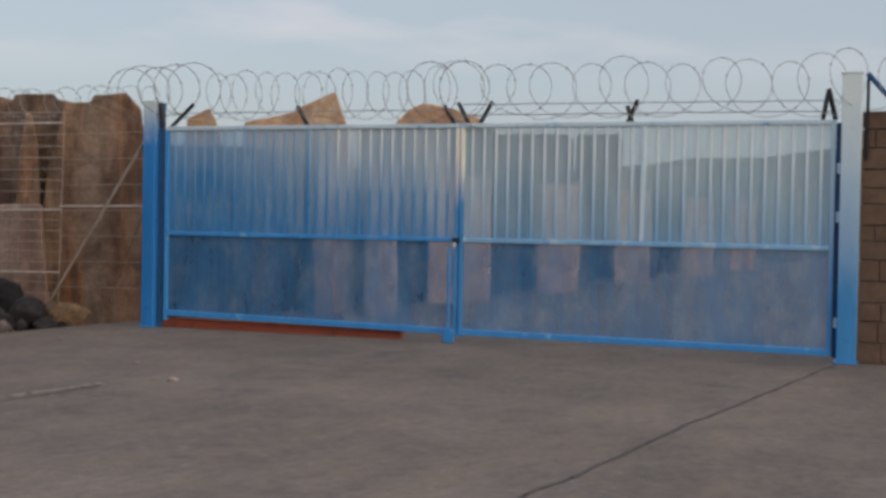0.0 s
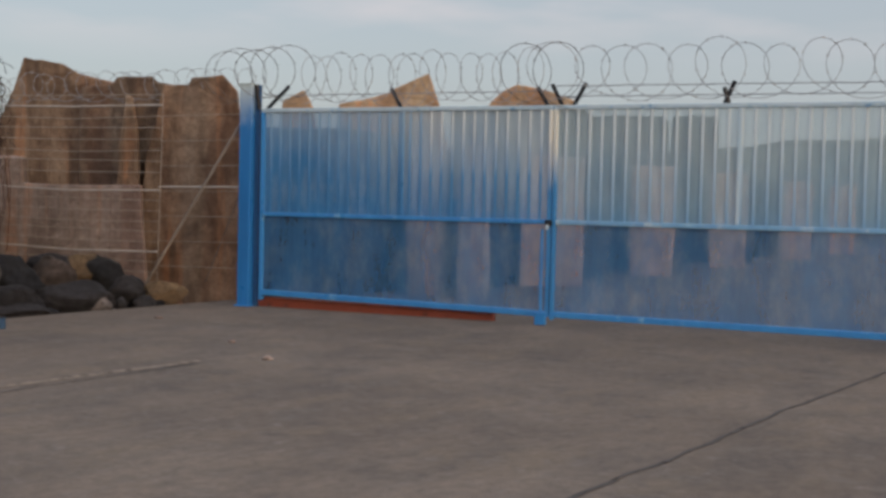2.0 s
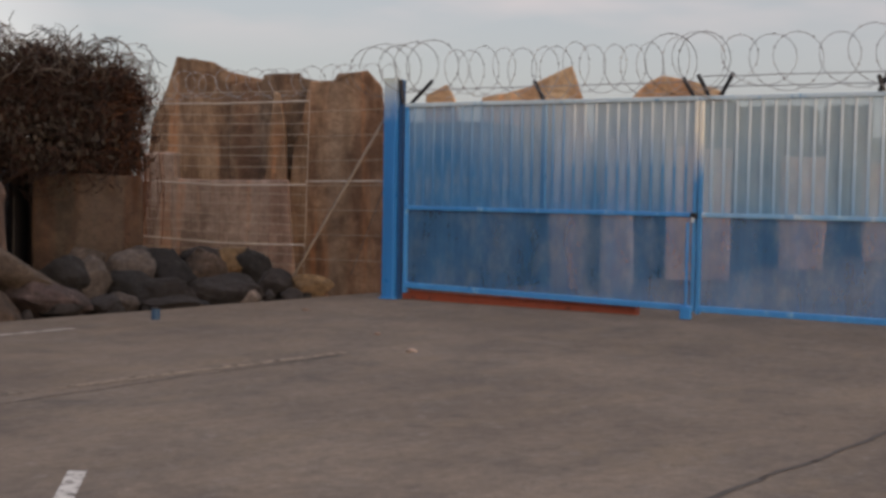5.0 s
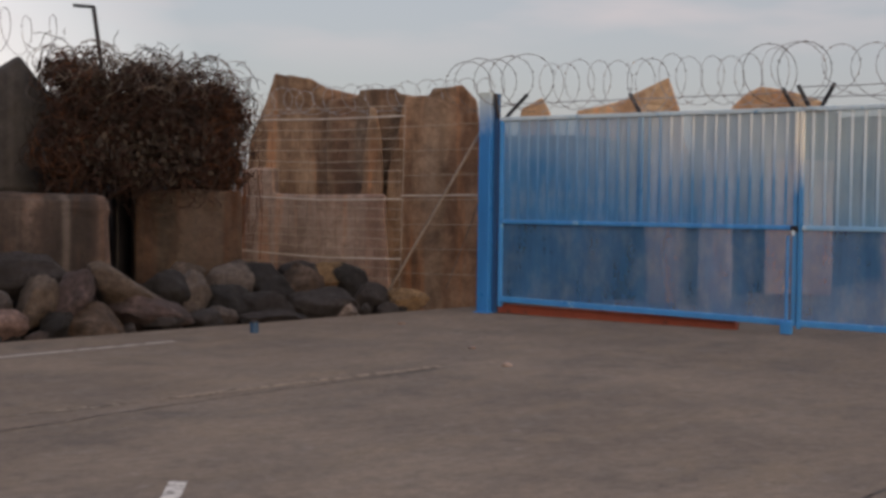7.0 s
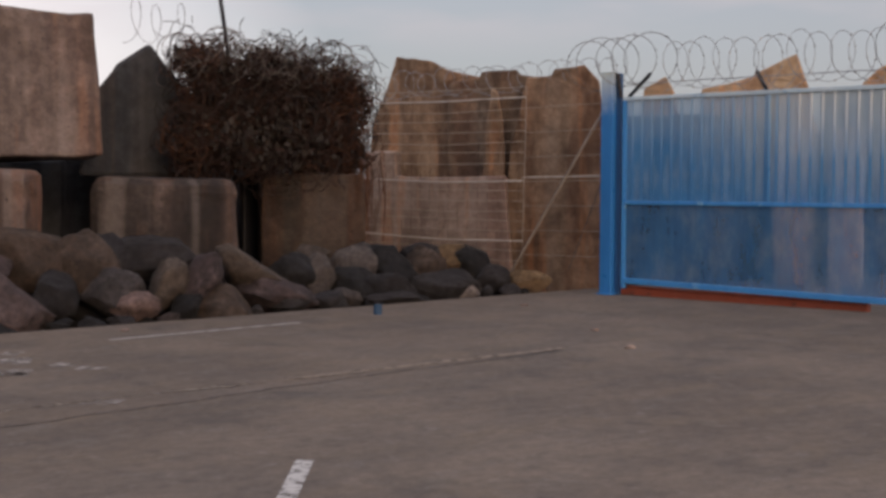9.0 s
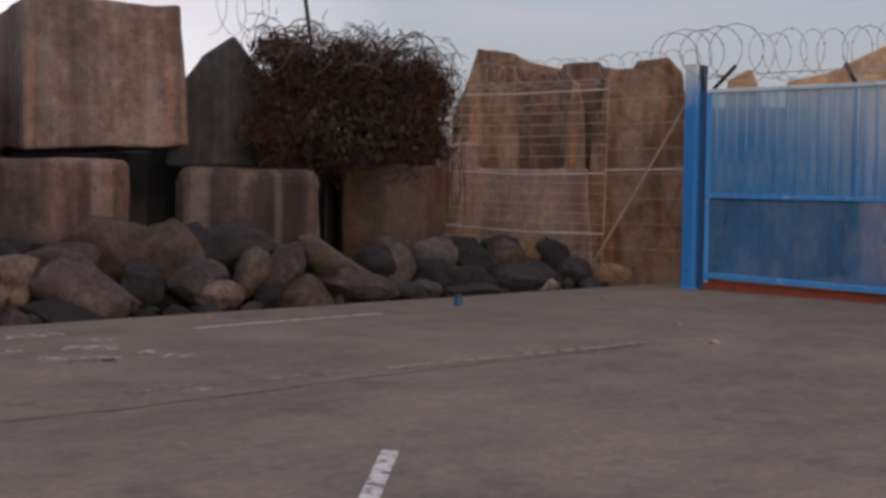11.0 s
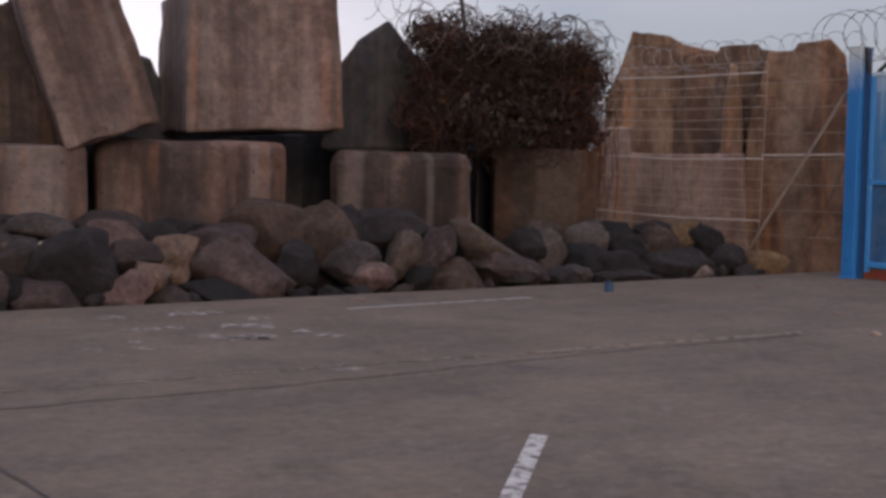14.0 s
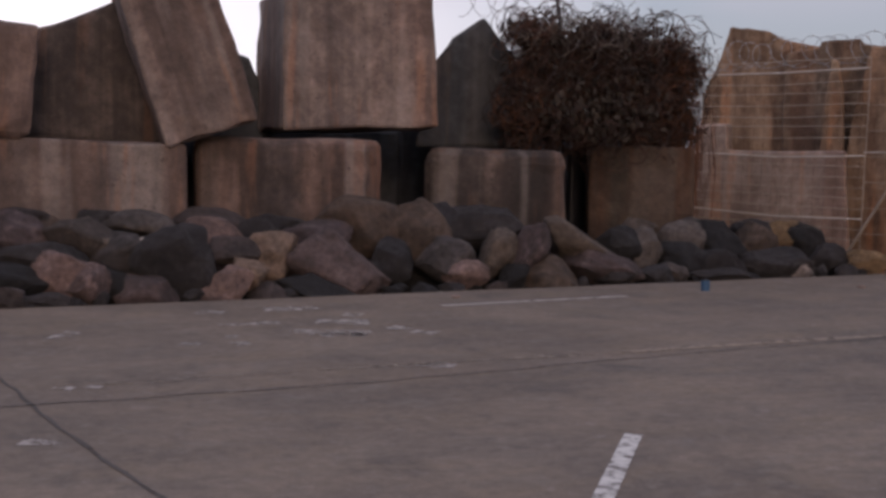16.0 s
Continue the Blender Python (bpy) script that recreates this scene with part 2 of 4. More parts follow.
def asphalt():
    m, nt, b, co = base("worn_concrete_paving", 0.9)
    c = ramp(nt, tex(nt, co, 0.35, 6, 0.6), [(0.3, (0.128, 0.097, 0.074)), (0.5, (0.176, 0.135, 0.104)), (0.7, (0.220, 0.172, 0.134))])
    swirl = ramp(nt, tex(nt, co, 0.9, 6, 0.65, (0.8, 1.4, 1)), [(0.42, (0, 0, 0)), (0.66, (1, 1, 1))])
    c = mixc(nt, mixc(nt, 1.0, swirl, (0.6, 0.6, 0.6), "MULTIPLY"), c, (0.092, 0.078, 0.070))
    stain = ramp(nt, tex(nt, co, 1.9, 4, 0.55, (1, 0.6, 1)), [(0.57, (0, 0, 0)), (0.72, (0.55, 0.55, 0.55))])
    c = mixc(nt, stain, c, (0.068, 0.058, 0.053))
    pale = ramp(nt, tex(nt, co, 2.7, 6, 0.7), [(0.54, (0, 0, 0)), (0.74, (0.55, 0.55, 0.55))])
    c = mixc(nt, pale, c, (0.216, 0.188, 0.164))
    sand = ramp(nt, tex(nt, co, 1.1, 6, 0.7, (0.8, 1.5, 1)), [(0.52, (0, 0, 0)), (0.66, (0.5, 0.5, 0.5))])
    c = mixc(nt, sand, c, (0.204, 0.152, 0.104))
    scuff = ramp(nt, tex(nt, co, 4.0, 6, 0.7, (0.9, 1.2, 1)), [(0.54, (0, 0, 0)), (0.68, (0.42, 0.42, 0.42))])
    c = mixc(nt, scuff, c, (0.076, 0.064, 0.059))
    wornp = ramp(nt, tex(nt, co, 6.5, 6, 0.72), [(0.57, (0, 0, 0)), (0.68, (0.5, 0.5, 0.5))])
    c = mixc(nt, wornp, c, (0.248, 0.212, 0.188))
    c = mixc(nt, 0.4, c, ramp(nt, tex(nt, co, 60, 5, 0.75), [(0.3, (0.22, 0.22, 0.22)), (0.7, (0.78, 0.78, 0.78))]), "OVERLAY")
    c = mixc(nt, 0.5, c, ramp(nt, tex(nt, co, 11, 5, 0.7), [(0.3, (0.3, 0.3, 0.3)), (0.7, (0.7, 0.7, 0.7))]), "OVERLAY")
    nt.links.new(c, b.inputs["Base Color"])
    bump(nt, b, tex(nt, co, 90, 6, 0.75), 0.4, 0.01)
    return m


def simple(name, stops, scale, rough=0.8, metal=0.0, bumps=0.3):
    m, nt, b, co = base(name, rough, metal)
    nt.links.new(ramp(nt, tex(nt, co, scale, 6, 0.65), stops), b.inputs["Base Color"])
    bump(nt, b, tex(nt, co, scale * 5, 5), bumps, 0.01)
    return m


M_PAVE = asphalt()
M_SOIL = simple("dark_rubble_soil", [(0.3, (0.05, 0.042, 0.036)), (0.7, (0.12, 0.10, 0.085))], 2.2)
M_CONC = concrete("weathered_concrete", (0.100, 0.076, 0.069), (0.180, 0.138, 0.124), (0.28, 0.222, 0.20), (0.072, 0.057, 0.054))
# own dark grey of some blocks; painted shade on inner and set-back rows
M_CONC_DARK = concrete("dark_grey_and_shaded_concrete", (0.030, 0.034, 0.040), (0.048, 0.053, 0.062), (0.080, 0.085, 0.095), (0.024, 0.027, 0.032))
M_CONC_TAN = concrete("tan_concrete", (0.176, 0.108, 0.067), (0.30, 0.196, 0.127), (0.415, 0.292, 0.198), (0.123, 0.071, 0.042), bands=0.25)
M_CONC_ORANGE = concrete("warm_lit_ochre_concrete", (0.46, 0.30, 0.17), (0.58, 0.40, 0.25), (0.66, 0.49, 0.34), (0.42, 0.26, 0.15), bands=0.25)
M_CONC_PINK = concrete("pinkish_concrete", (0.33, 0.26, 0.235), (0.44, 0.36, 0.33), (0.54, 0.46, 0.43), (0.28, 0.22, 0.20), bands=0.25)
M_CONC_LOW = concrete("grey_brown_concrete", (0.24, 0.18, 0.155), (0.32, 0.245, 0.21), (0.40, 0.315, 0.275), (0.19, 0.14, 0.12), bands=0.25)
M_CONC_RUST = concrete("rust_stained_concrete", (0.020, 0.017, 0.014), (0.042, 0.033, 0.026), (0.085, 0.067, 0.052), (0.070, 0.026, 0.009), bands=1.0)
M_CONC_DEEP = concrete("dark_streaked_concrete", (0.045, 0.037, 0.036), (0.08, 0.063, 0.058), (0.16, 0.125, 0.11), (0.03, 0.025, 0.025))
M_CONC_MID = concrete("sooty_brown_concrete", (0.036, 0.028, 0.026), (0.068, 0.052, 0.047), (0.155, 0.12, 0.105), (0.026, 0.021, 0.020), bands=1.0)
M_CONC_WARM = concrete("reddish_streaked_concrete", (0.055, 0.042, 0.039), (0.125, 0.088, 0.076), (0.23, 0.165, 0.143), (0.036, 0.031, 0.032), bands=1.1)
M_CONC_BROWN = concrete("dark_ochre_concrete", (0.126, 0.081, 0.053), (0.207, 0.14, 0.096), (0.36, 0.257, 0.178), (0.09, 0.054, 0.036), bands=0.25)
STONE_WORDS = {"black": "blackish", "dark": "dark grey", "mid": "grey-brown", "grey": "grey", "mauve": "purplish-brown", "pink": "pinkish-brown", "tan": "tan",
               "tangrey": "greyish tan", "brown": "brown", "ochre": "ochre", "pale": "pale grey"}
STONES = {k: stone(k + "_sea_stone", v) for k, v in (
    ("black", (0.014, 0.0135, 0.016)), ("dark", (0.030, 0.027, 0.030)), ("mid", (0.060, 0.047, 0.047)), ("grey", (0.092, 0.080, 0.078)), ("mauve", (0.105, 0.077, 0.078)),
    ("pink", (0.200, 0.138, 0.127)), ("tan", (0.235, 0.170, 0.132)), ("tangrey", (0.098, 0.078, 0.067)), ("brown", (0.085, 0.060, 0.047)), ("ochre", (0.23, 0.15, 0.078)), ("pale", (0.24, 0.21, 0.20)))}
M_BLUE = paint("blue_gate_paint", (0.03, 0.22, 0.56), (0.12, 0.32, 0.55), 0.35)
# wide post and right stile: sky reflection painted pale towards the top
M_BLUE_SKYPALE = paint("sky_paled_blue_gate_paint", (0.045, 0.24, 0.54), (0.12, 0.32, 0.55), 0.35, 0.0, 0.66, (1.1, 3.5, (0.66, 0.76, 0.76)))
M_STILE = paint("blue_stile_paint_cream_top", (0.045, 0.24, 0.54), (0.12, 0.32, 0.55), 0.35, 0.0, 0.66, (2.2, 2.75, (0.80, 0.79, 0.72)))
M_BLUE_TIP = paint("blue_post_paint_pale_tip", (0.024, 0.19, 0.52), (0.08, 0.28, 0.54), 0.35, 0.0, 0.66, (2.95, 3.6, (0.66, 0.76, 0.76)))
M_CHANNEL = paint("dark_blue_channel_paint", (0.02, 0.085, 0.21), (0.05, 0.07, 0.12), 0.5)
M_STUB = paint("grimy_blue_paint", (0.025, 0.07, 0.14), (0.05, 0.06, 0.08), 0.6)
M_RAIL = paint("chalky_pale_blue_paint", (0.50, 0.64, 0.74), (0.14, 0.36, 0.60), 0.4, 0.0, 0.56)
M_RAIL_BLUE = paint("half_chalked_blue_paint", (0.20, 0.42, 0.66), (0.45, 0.60, 0.72), 0.4, 0.0, 0.56)
M_SHEET = see_through("punched_blue_sheet", (0.050, 0.19, 0.41), 0.61, 0.35, 0.0)
# upper sheets and ribs: sky reflection painted in, as lighter and darker copies
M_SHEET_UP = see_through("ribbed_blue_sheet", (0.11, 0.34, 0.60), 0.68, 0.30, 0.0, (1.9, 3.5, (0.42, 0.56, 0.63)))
M_RIB = paint("sky_paled_rib_paint", (0.13, 0.36, 0.60), (0.10, 0.30, 0.55), 0.3, 0.0, 0.7, (1.6, 2.9, (0.68, 0.77, 0.81)))
M_RIB_MID = paint("half_sky_paled_rib_paint", (0.075, 0.27, 0.53), (0.07, 0.25, 0.50), 0.3, 0.0, 0.7, (2.25, 3.05, (0.72, 0.78, 0.79)))
M_SHEET_UP_BLUE = see_through("ribbed_blue_sheet_less_sky_pale", (0.058, 0.25, 0.54), 0.80, 0.30, 0.0, (3.2, 4.7, (0.46, 0.58, 0.66)), 0.25)
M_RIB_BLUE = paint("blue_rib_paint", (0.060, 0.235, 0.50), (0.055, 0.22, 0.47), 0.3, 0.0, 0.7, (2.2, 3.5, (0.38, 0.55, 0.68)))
M_BLUE_LIGHT = paint("light_blue_gate_paint", (0.045, 0.26, 0.62), (0.24, 0.46, 0.66), 0.35, 0.0, 0.60)
M_RED = paint("red_oxide_paint", (0.27, 0.062, 0.033), (0.11, 0.04, 0.03), 0.7, 0.0, 0.58)
M_BLACK = paint("black_steel_paint", (0.015, 0.016, 0.022), (0.08, 0.05, 0.04), 0.5, 0.3)
M_PIPE = simple("chalky_pipe_paint", [(0.3, (0.36, 0.31, 0.27)), (0.7, (0.60, 0.55, 0.50))], 5, 0.6, 0.0, 0.05)
M_BRACE = simple("dull_pipe_paint", [(0.3, (0.20, 0.165, 0.138)), (0.7, (0.34, 0.29, 0.25))], 5, 0.6, 0.0, 0.05)
M_MESHWIRE = simple("pale_fence_wire", [(0.3, (0.30, 0.25, 0.20)), (0.7, (0.50, 0.44, 0.37))], 5, 0.6, 0.2, 0.05)
M_RAZOR = simple("tarnished_razor_wire", [(0.3, (0.23, 0.235, 0.255)), (0.7, (0.42, 0.42, 0.445))], 6, 0.55, 0.5, 0.05)
M_OLDWIRE = simple("dull_old_wire", [(0.3, (0.07, 0.058, 0.05)), (0.7, (0.16, 0.135, 0.12))], 5, 0.7, 0.2, 0.05)
M_RUST = simple("rusty_wire", [(0.3, (0.015, 0.007, 0.0055)), (0.55, (0.038, 0.015, 0.009)), (0.78, (0.092, 0.036, 0.018))], 3, 0.85, 0.1, 0.1)
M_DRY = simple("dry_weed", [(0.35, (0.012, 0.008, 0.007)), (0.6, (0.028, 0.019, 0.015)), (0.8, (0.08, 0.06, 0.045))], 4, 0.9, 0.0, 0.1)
M_RAG = simple("grey_dead_leaf", [(0.3, (0.022, 0.017, 0.014)), (0.7, (0.065, 0.052, 0.044))], 3, 0.9, 0.0, 0.1)
M_RUST_RED = simple("red_rust_wire", [(0.3, (0.040, 0.014, 0.006)), (0.7, (0.12, 0.043, 0.015))], 3, 0.85, 0.1, 0.1)
M_WHITE = worn_line("worn_white_road_paint", (0.52, 0.495, 0.47), 0.40, 9)
M_WHITE_FAINT = worn_line("thin_white_road_paint", (0.37, 0.34, 0.315), 0.34, 8)
M_YELLOW_FAINT = worn_line("nearly_gone_ochre_road_paint", (0.22, 0.175, 0.135), 0.51, 5)
M_YELLOW = worn_line("worn_ochre_road_paint", (0.235, 0.180, 0.132), 0.40, 9)
M_JOINT = worn_line("dirt_filled_joint", (0.065, 0.053, 0.046), 0.36, 2.5)
M_SEAM = worn_line("faint_seam_dirt", (0.085, 0.070, 0.062), 0.40)
M_PATCH = worn_line("smeared_white_paint", (0.37, 0.33, 0.305), 0.47, 7.0)
M_LITTER = simple("crumpled_white_plastic", [(0.3, (0.35, 0.3, 0.25)), (0.7, (0.6, 0.53, 0.45))], 9, 0.5)
M_BRICK = simple("brown_stone_block", [(0.3, (0.085, 0.054, 0.036)), (0.7, (0.16, 0.10, 0.066))], 6, 0.9)
M_MORTAR = simple("grey_mortar", [(0.3, (0.10, 0.085, 0.07)), (0.7, (0.15, 0.125, 0.105))], 12, 0.95)
M_HILL = simple("hazy_scrub_slope", [(0.3, (0.065, 0.072, 0.066)), (0.7, (0.12, 0.125, 0.112))], 0.08, 0.95)


# ---- mesh helpers ----
def link(name, bm, mat, smooth=False):
    me = bpy.data.meshes.new(name)
    bmesh.ops.recalc_face_normals(bm, faces=bm.faces)
    bm.to_mesh(me)
    bm.free()
    me.materials.append(mat)
    if smooth:
        me.polygons.foreach_set("use_smooth", [True] * len(me.polygons))
    return new(name, me)


def part(name, bm, mat, parent, label="", smooth=False):
    ob = link(name, bm, mat, smooth)
    ob.parent = parent
    return tagged(ob, label) if label else ob


def box(bm, x0, x1, y0, y1, z0, z1, bev=0.0, m=None):
    g = bmesh.ops.create_cube(bm, size=1)
    for v in g["verts"]:
        v.co = Vector((x0 + (v.co.x + 0.5) * (x1 - x0), y0 + (v.co.y + 0.5) * (y1 - y0), z0 + (v.co.z + 0.5) * (z1 - z0)))
    verts = g["verts"]
    if bev:
        edges = list({e for v in verts for e in v.link_edges})
        r = bmesh.ops.bevel(bm, geom=edges, offset=bev, segments=2, affect="EDGES", profile=0.5)
        verts = list({v for f in r["faces"] for v in f.verts})
    if m:
        bmesh.ops.transform(bm, matrix=m, verts=verts)
    return bm


def B(*a, **k):
    return box(bmesh.new(), *a, **k)


def tube(bm, pts, r, sides=5, closed=False):
    pts = [Vector(p) for p in pts]
    rings, up = [], Vector((0.13, 0.21, 0.97))
    for i, p in enumerate(pts):
        a, c = pts[max(i - 1, 0)], pts[min(i + 1, len(pts) - 1)]
        d = (c - a).normalized()
        s = d.cross(up)
        s = s.normalized() if s.length > 1e-3 else Vector((1, 0, 0))
        w = d.cross(s)
        rings.append([bm.verts.new(p + (s * math.cos(k * math.tau / sides) + w * math.sin(k * math.tau / sides)) * r) for k in range(sides)])
    for a, c in zip(rings, rings[1:]):
        for k in range(sides):
            bm.faces.new((a[k], a[(k + 1) % sides], c[(k + 1) % sides], c[k]))
    bm.faces.new(rings[0])
    bm.faces.new(rings[-1][::-1])
    return bm


def at(frame_m, x, y, z=0.0, rx=0, ry=0, rz=0):
    return frame_m @ pose(x, y, z, rx, ry, rz)


# Two plans: the shore edge (x along the edge, y towards the sea) and the gate (x along it, y beyond it).
SHORE = pose(-5.11, 17.0, 0, 0, 0, math.degrees(math.atan2(0.8924, 0.4512)))
GATE = pose(-4.02, 17.36, 0, 0, 0, math.degrees(math.atan2(-0.33956, 0.94058)))


def rough_up(bm, amount, size, seed, chip=0.0):
    for v in bm.verts:
        p = v.co / size + Vector((seed * 3.7, seed * 1.9, seed * 5.3))
        v.co += Vector((noise.noise(p), noise.noise(p + Vector((9, 0, 0))), noise.noise(p + Vector((0, 9, 0))))) * amount
        if chip:
            k = noise.noise(p * 4)
            v.co += v.normal * -max(0, k - 0.25) * chip


BLOCKS = 0


def concrete_block(w, d, h, mat, m, label, bev=0.055, taper=0.0, group="breakwater blocks", cuts=5):
    """A cast breakwater block with chamfered, chipped edges; origin at the middle of its front bottom edge."""
    global BLOCKS
    BLOCKS += 1
    bm = B(-w / 2, w / 2, 0, d, 0, h)
    for v in bm.verts:
        if v.co.z > h / 2:
            v.co.x *= 1 - taper
            v.co.y = d / 2 + (v.co.y - d / 2) * (1 - taper)
    bmesh.ops.subdivide_edges(bm, edges=bm.edges[:], cuts=cuts, use_grid_fill=True)
    sharp = [e for e in bm.edges if len(e.link_faces) == 2 and e.calc_face_angle() > 0.6]
    bmesh.ops.bevel(bm, geom=sharp, offset=bev, segments=3, affect="EDGES", profile=0.55)
    bm.normal_update()
    rough_up(bm, 0.045, 0.9, BLOCKS, 0.10)
    for v in bm.verts:      # worn corners and nicked edges
        k = noise.noise(v.co * 5.5 + Vector((BLOCKS, 0, 0)))
        v.co += v.normal * -max(0.0, k - 0.1) * 0.035
    ob = link("concrete_block", bm, mat)
    ob.matrix_world = m
    return tagged(ob, label, "concrete block", group)


def cut_block(outline, d, mat, m, label, bev=0.06, group="breakwater blocks", slant=0.0):
    """A block with its outline fitted to the camera's view, carried back by its depth, slant following the sight line.
    """
    global BLOCKS
    BLOCKS += 1
    bm = bmesh.new()
    front = [bm.verts.new((x, 0, z)) for x, z in outline]
    f = bm.faces.new(front)
    back = bmesh.ops.extrude_face_region(bm, geom=[f])["geom"]
    for v in back:
        if isinstance(v, bmesh.types.BMVert):
            v.co.y += d
            v.co.x += d * slant
    bmesh.ops.recalc_face_normals(bm, faces=bm.faces)
    bmesh.ops.bevel(bm, geom=bm.edges[:], offset=bev, segments=2, affect="EDGES", profile=0.5)
    bmesh.ops.triangulate(bm, faces=[g for g in bm.faces if len(g.verts) > 4])
    bmesh.ops.subdivide_edges(bm, edges=[e for e in bm.edges if e.calc_length() > 0.5], cuts=3)
    bmesh.ops.triangulate(bm, faces=[g for g in bm.faces if len(g.verts) > 4])
    bm.normal_update()
    rough_up(bm, 0.04, 0.6, BLOCKS, 0.06)
    ob = link("concrete_block", bm, mat)
    ob.matrix_world = m
    return tagged(ob, label, "concrete block", group)


# ---- ground ----
bm = bmesh.new()
bmesh.ops.create_grid(bm, x_segments=8, y_segments=8, size=900)
g = link("ground", bm, M_SOIL)
g.location.z = -0.14
tagged(g, "dark stony soil under the boulders and beyond", "ground", kind="structure")

bm = bmesh.new()      # slab whose long side follows the shore edge, slightly uneven there
row0, row1 = [], []
for i in range(161):
    x = -40 + i * 0.6
    wob = 0.05 * noise.noise(Vector((x * 0.9, 3, 0))) if x < 1 else 0
    row0.append(bm.verts.new((x, wob, 0)))
    row1.append(bm.verts.new((x, -80, 0)))
for i in range(160):
    bm.faces.new((row0[i], row0[i + 1], row1[i + 1], row1[i]))
low = bmesh.ops.extrude_face_region(bm, geom=bm.faces[:])["geom"]
for v in low:
    if isinstance(v, bmesh.types.BMVert):
        v.co.z -= 0.13
pave = link("pavement", bm, M_PAVE)
pave.matrix_world = SHORE
tagged(pave, "worn brownish concrete yard with stains and cracks", "pavement", kind="structure")


def strip(name, pts, w, mat, label, category, z=0.004, ragged=0.0, seed=0, kind="", group=""):
    """A flat band along a line of ground points."""
    bm = bmesh.new()
    line = []
    for (ax, ay), (bx, by) in zip(pts, pts[1:]):
        n = max(2, int(math.hypot(bx - ax, by - ay) / 0.12))
        line += [(ax + (bx - ax) * k / n, ay + (by - ay) * k / n) for k in range(n)]
    line.append(pts[-1])
    last = None
    for i, (x, y) in enumerate(line):
        a, c = line[max(i - 1, 0)], line[min(i + 1, len(line) - 1)]
        dx, dy = c[0] - a[0], c[1] - a[1]
        k = math.hypot(dx, dy)
        off = ragged * noise.noise(Vector((i * 0.31, seed, 0)))
        half = w / 2 * (1 + (0.7 * noise.noise(Vector((i * 0.4, seed, 5))) if ragged else 0))
        x, y = x - dy / k * off, y + dx / k * off
        v = (bm.verts.new((x - dy / k * half, y + dx / k * half, z)), bm.verts.new((x + dy / k * half, y - dx / k * half, z)))
        if last:
            bm.faces.new((last[0], last[1], v[1], v[0]))
        last = v
    return tagged(link(name, bm, mat), label, category, group, kind)


strip("slab_joint", [(4.6, 14.4), (3.79, 12.93), (2.29, 10.23), (2.05, 9.85), (0.89, 7.6), (0.48, 6.88), (-1.6, 3.2)], 0.035, M_JOINT, "dark dirt-filled joint running across the concrete yard", "joint", ragged=0.035, seed=2, kind="structure")
strip("slab_joint", [(-10.0, 6.3), (-7.02, 4.95), (-5.89, 4.43), (-5.1, 4.09), (-4.08, 3.67), (-1.6, 2.6)], 0.026, M_JOINT, "dark dirt-filled joint running across the concrete yard", "joint", ragged=0.03, seed=5, kind="structure")
strip("slab_joint", [(-6.6, 3.8), (-5.71, 5.35), (-5.02, 6.63), (-4.28, 8.44), (-3.79, 9.51), (-3.0, 11.1)], 0.03, M_SEAM, "faint dark seam in the concrete yard", "joint", ragged=0.05, seed=8, kind="structure")
strip("painted_line", [(-3.055, 6.14), (-2.56, 4.86), (-1.9, 3.2)], 0.10, M_WHITE, "worn white painted parking line on the concrete", "painted line", seed=1, group="road markings")
strip("painted_line", [(-7.24, 10.2), (-6.27, 12.32)], 0.10, M_WHITE_FAINT, "faded whitish painted line near the boulders", "painted line", group="road markings")
strip("painted_line", [(-6.4, 5.2), (-5.4, 7.1), (-4.55, 8.54)], 0.11, M_YELLOW_FAINT, "almost vanished ochre painted line across the yard", "painted line", group="road markings")
strip("painted_line", [(-4.5, 8.63), (-3.02, 11.34)], 0.11, M_YELLOW, "rubbed ochre painted line across the yard", "painted line", group="road markings")
for pts, w in (([(-8.62, 8.22), (-8.41, 8.35)], 0.17), ([(-8.33, 8.80), (-7.98, 9.19)], 0.26), ([(-7.83, 7.70), (-7.55, 8.18)], 0.13), ([(-7.12, 7.84), (-6.54, 8.19)], 0.28),
               ([(-6.79, 7.86), (-6.54, 8.14)], 0.19), ([(-7.52, 9.01), (-7.35, 9.07)], 0.24), ([(-7.37, 8.46), (-6.98, 8.74)], 0.27), ([(-6.66, 8.62), (-6.47, 8.65)], 0.17),
               ([(-6.34, 8.52), (-6.12, 8.60)], 0.16), ([(-7.27, 6.74), (-7.11, 6.83)], 0.17), ([(-6.99, 7.02), (-6.90, 7.14)], 0.14), ([(-8.36, 6.40), (-8.22, 6.48)], 0.37),
               ([(-7.30, 7.27), (-7.23, 7.33)], 0.15), ([(-5.31, 7.24), (-5.06, 7.30)], 0.14), ([(-6.50, 4.97), (-6.39, 5.04)], 0.11), ([(-6.38, 5.13), (-6.30, 5.19)], 0.09), ([(-5.42, 3.95), (-5.26, 4.05)], 0.10)):
    strip("painted_mark", pts, w * 1.2, M_PATCH, "ragged remnant of white road paint", "painted mark", ragged=0.04, seed=pts[0][0], group="road markings")

# ---- breakwater: lower row ----
LOW = "heavy weathered concrete block with rain streaks, half sunk behind boulders"
concrete_block(2.6, 1.9, 1.85, M_CONC, at(SHORE, -10.0, 2.15, -0.25, 0, 0.5, -6), LOW)
concrete_block(2.26, 1.9, 1.95, M_CONC_WARM, at(SHORE, -7.40, 2.05, -0.27, 0, -0.5, -17), LOW, bev=0.15)
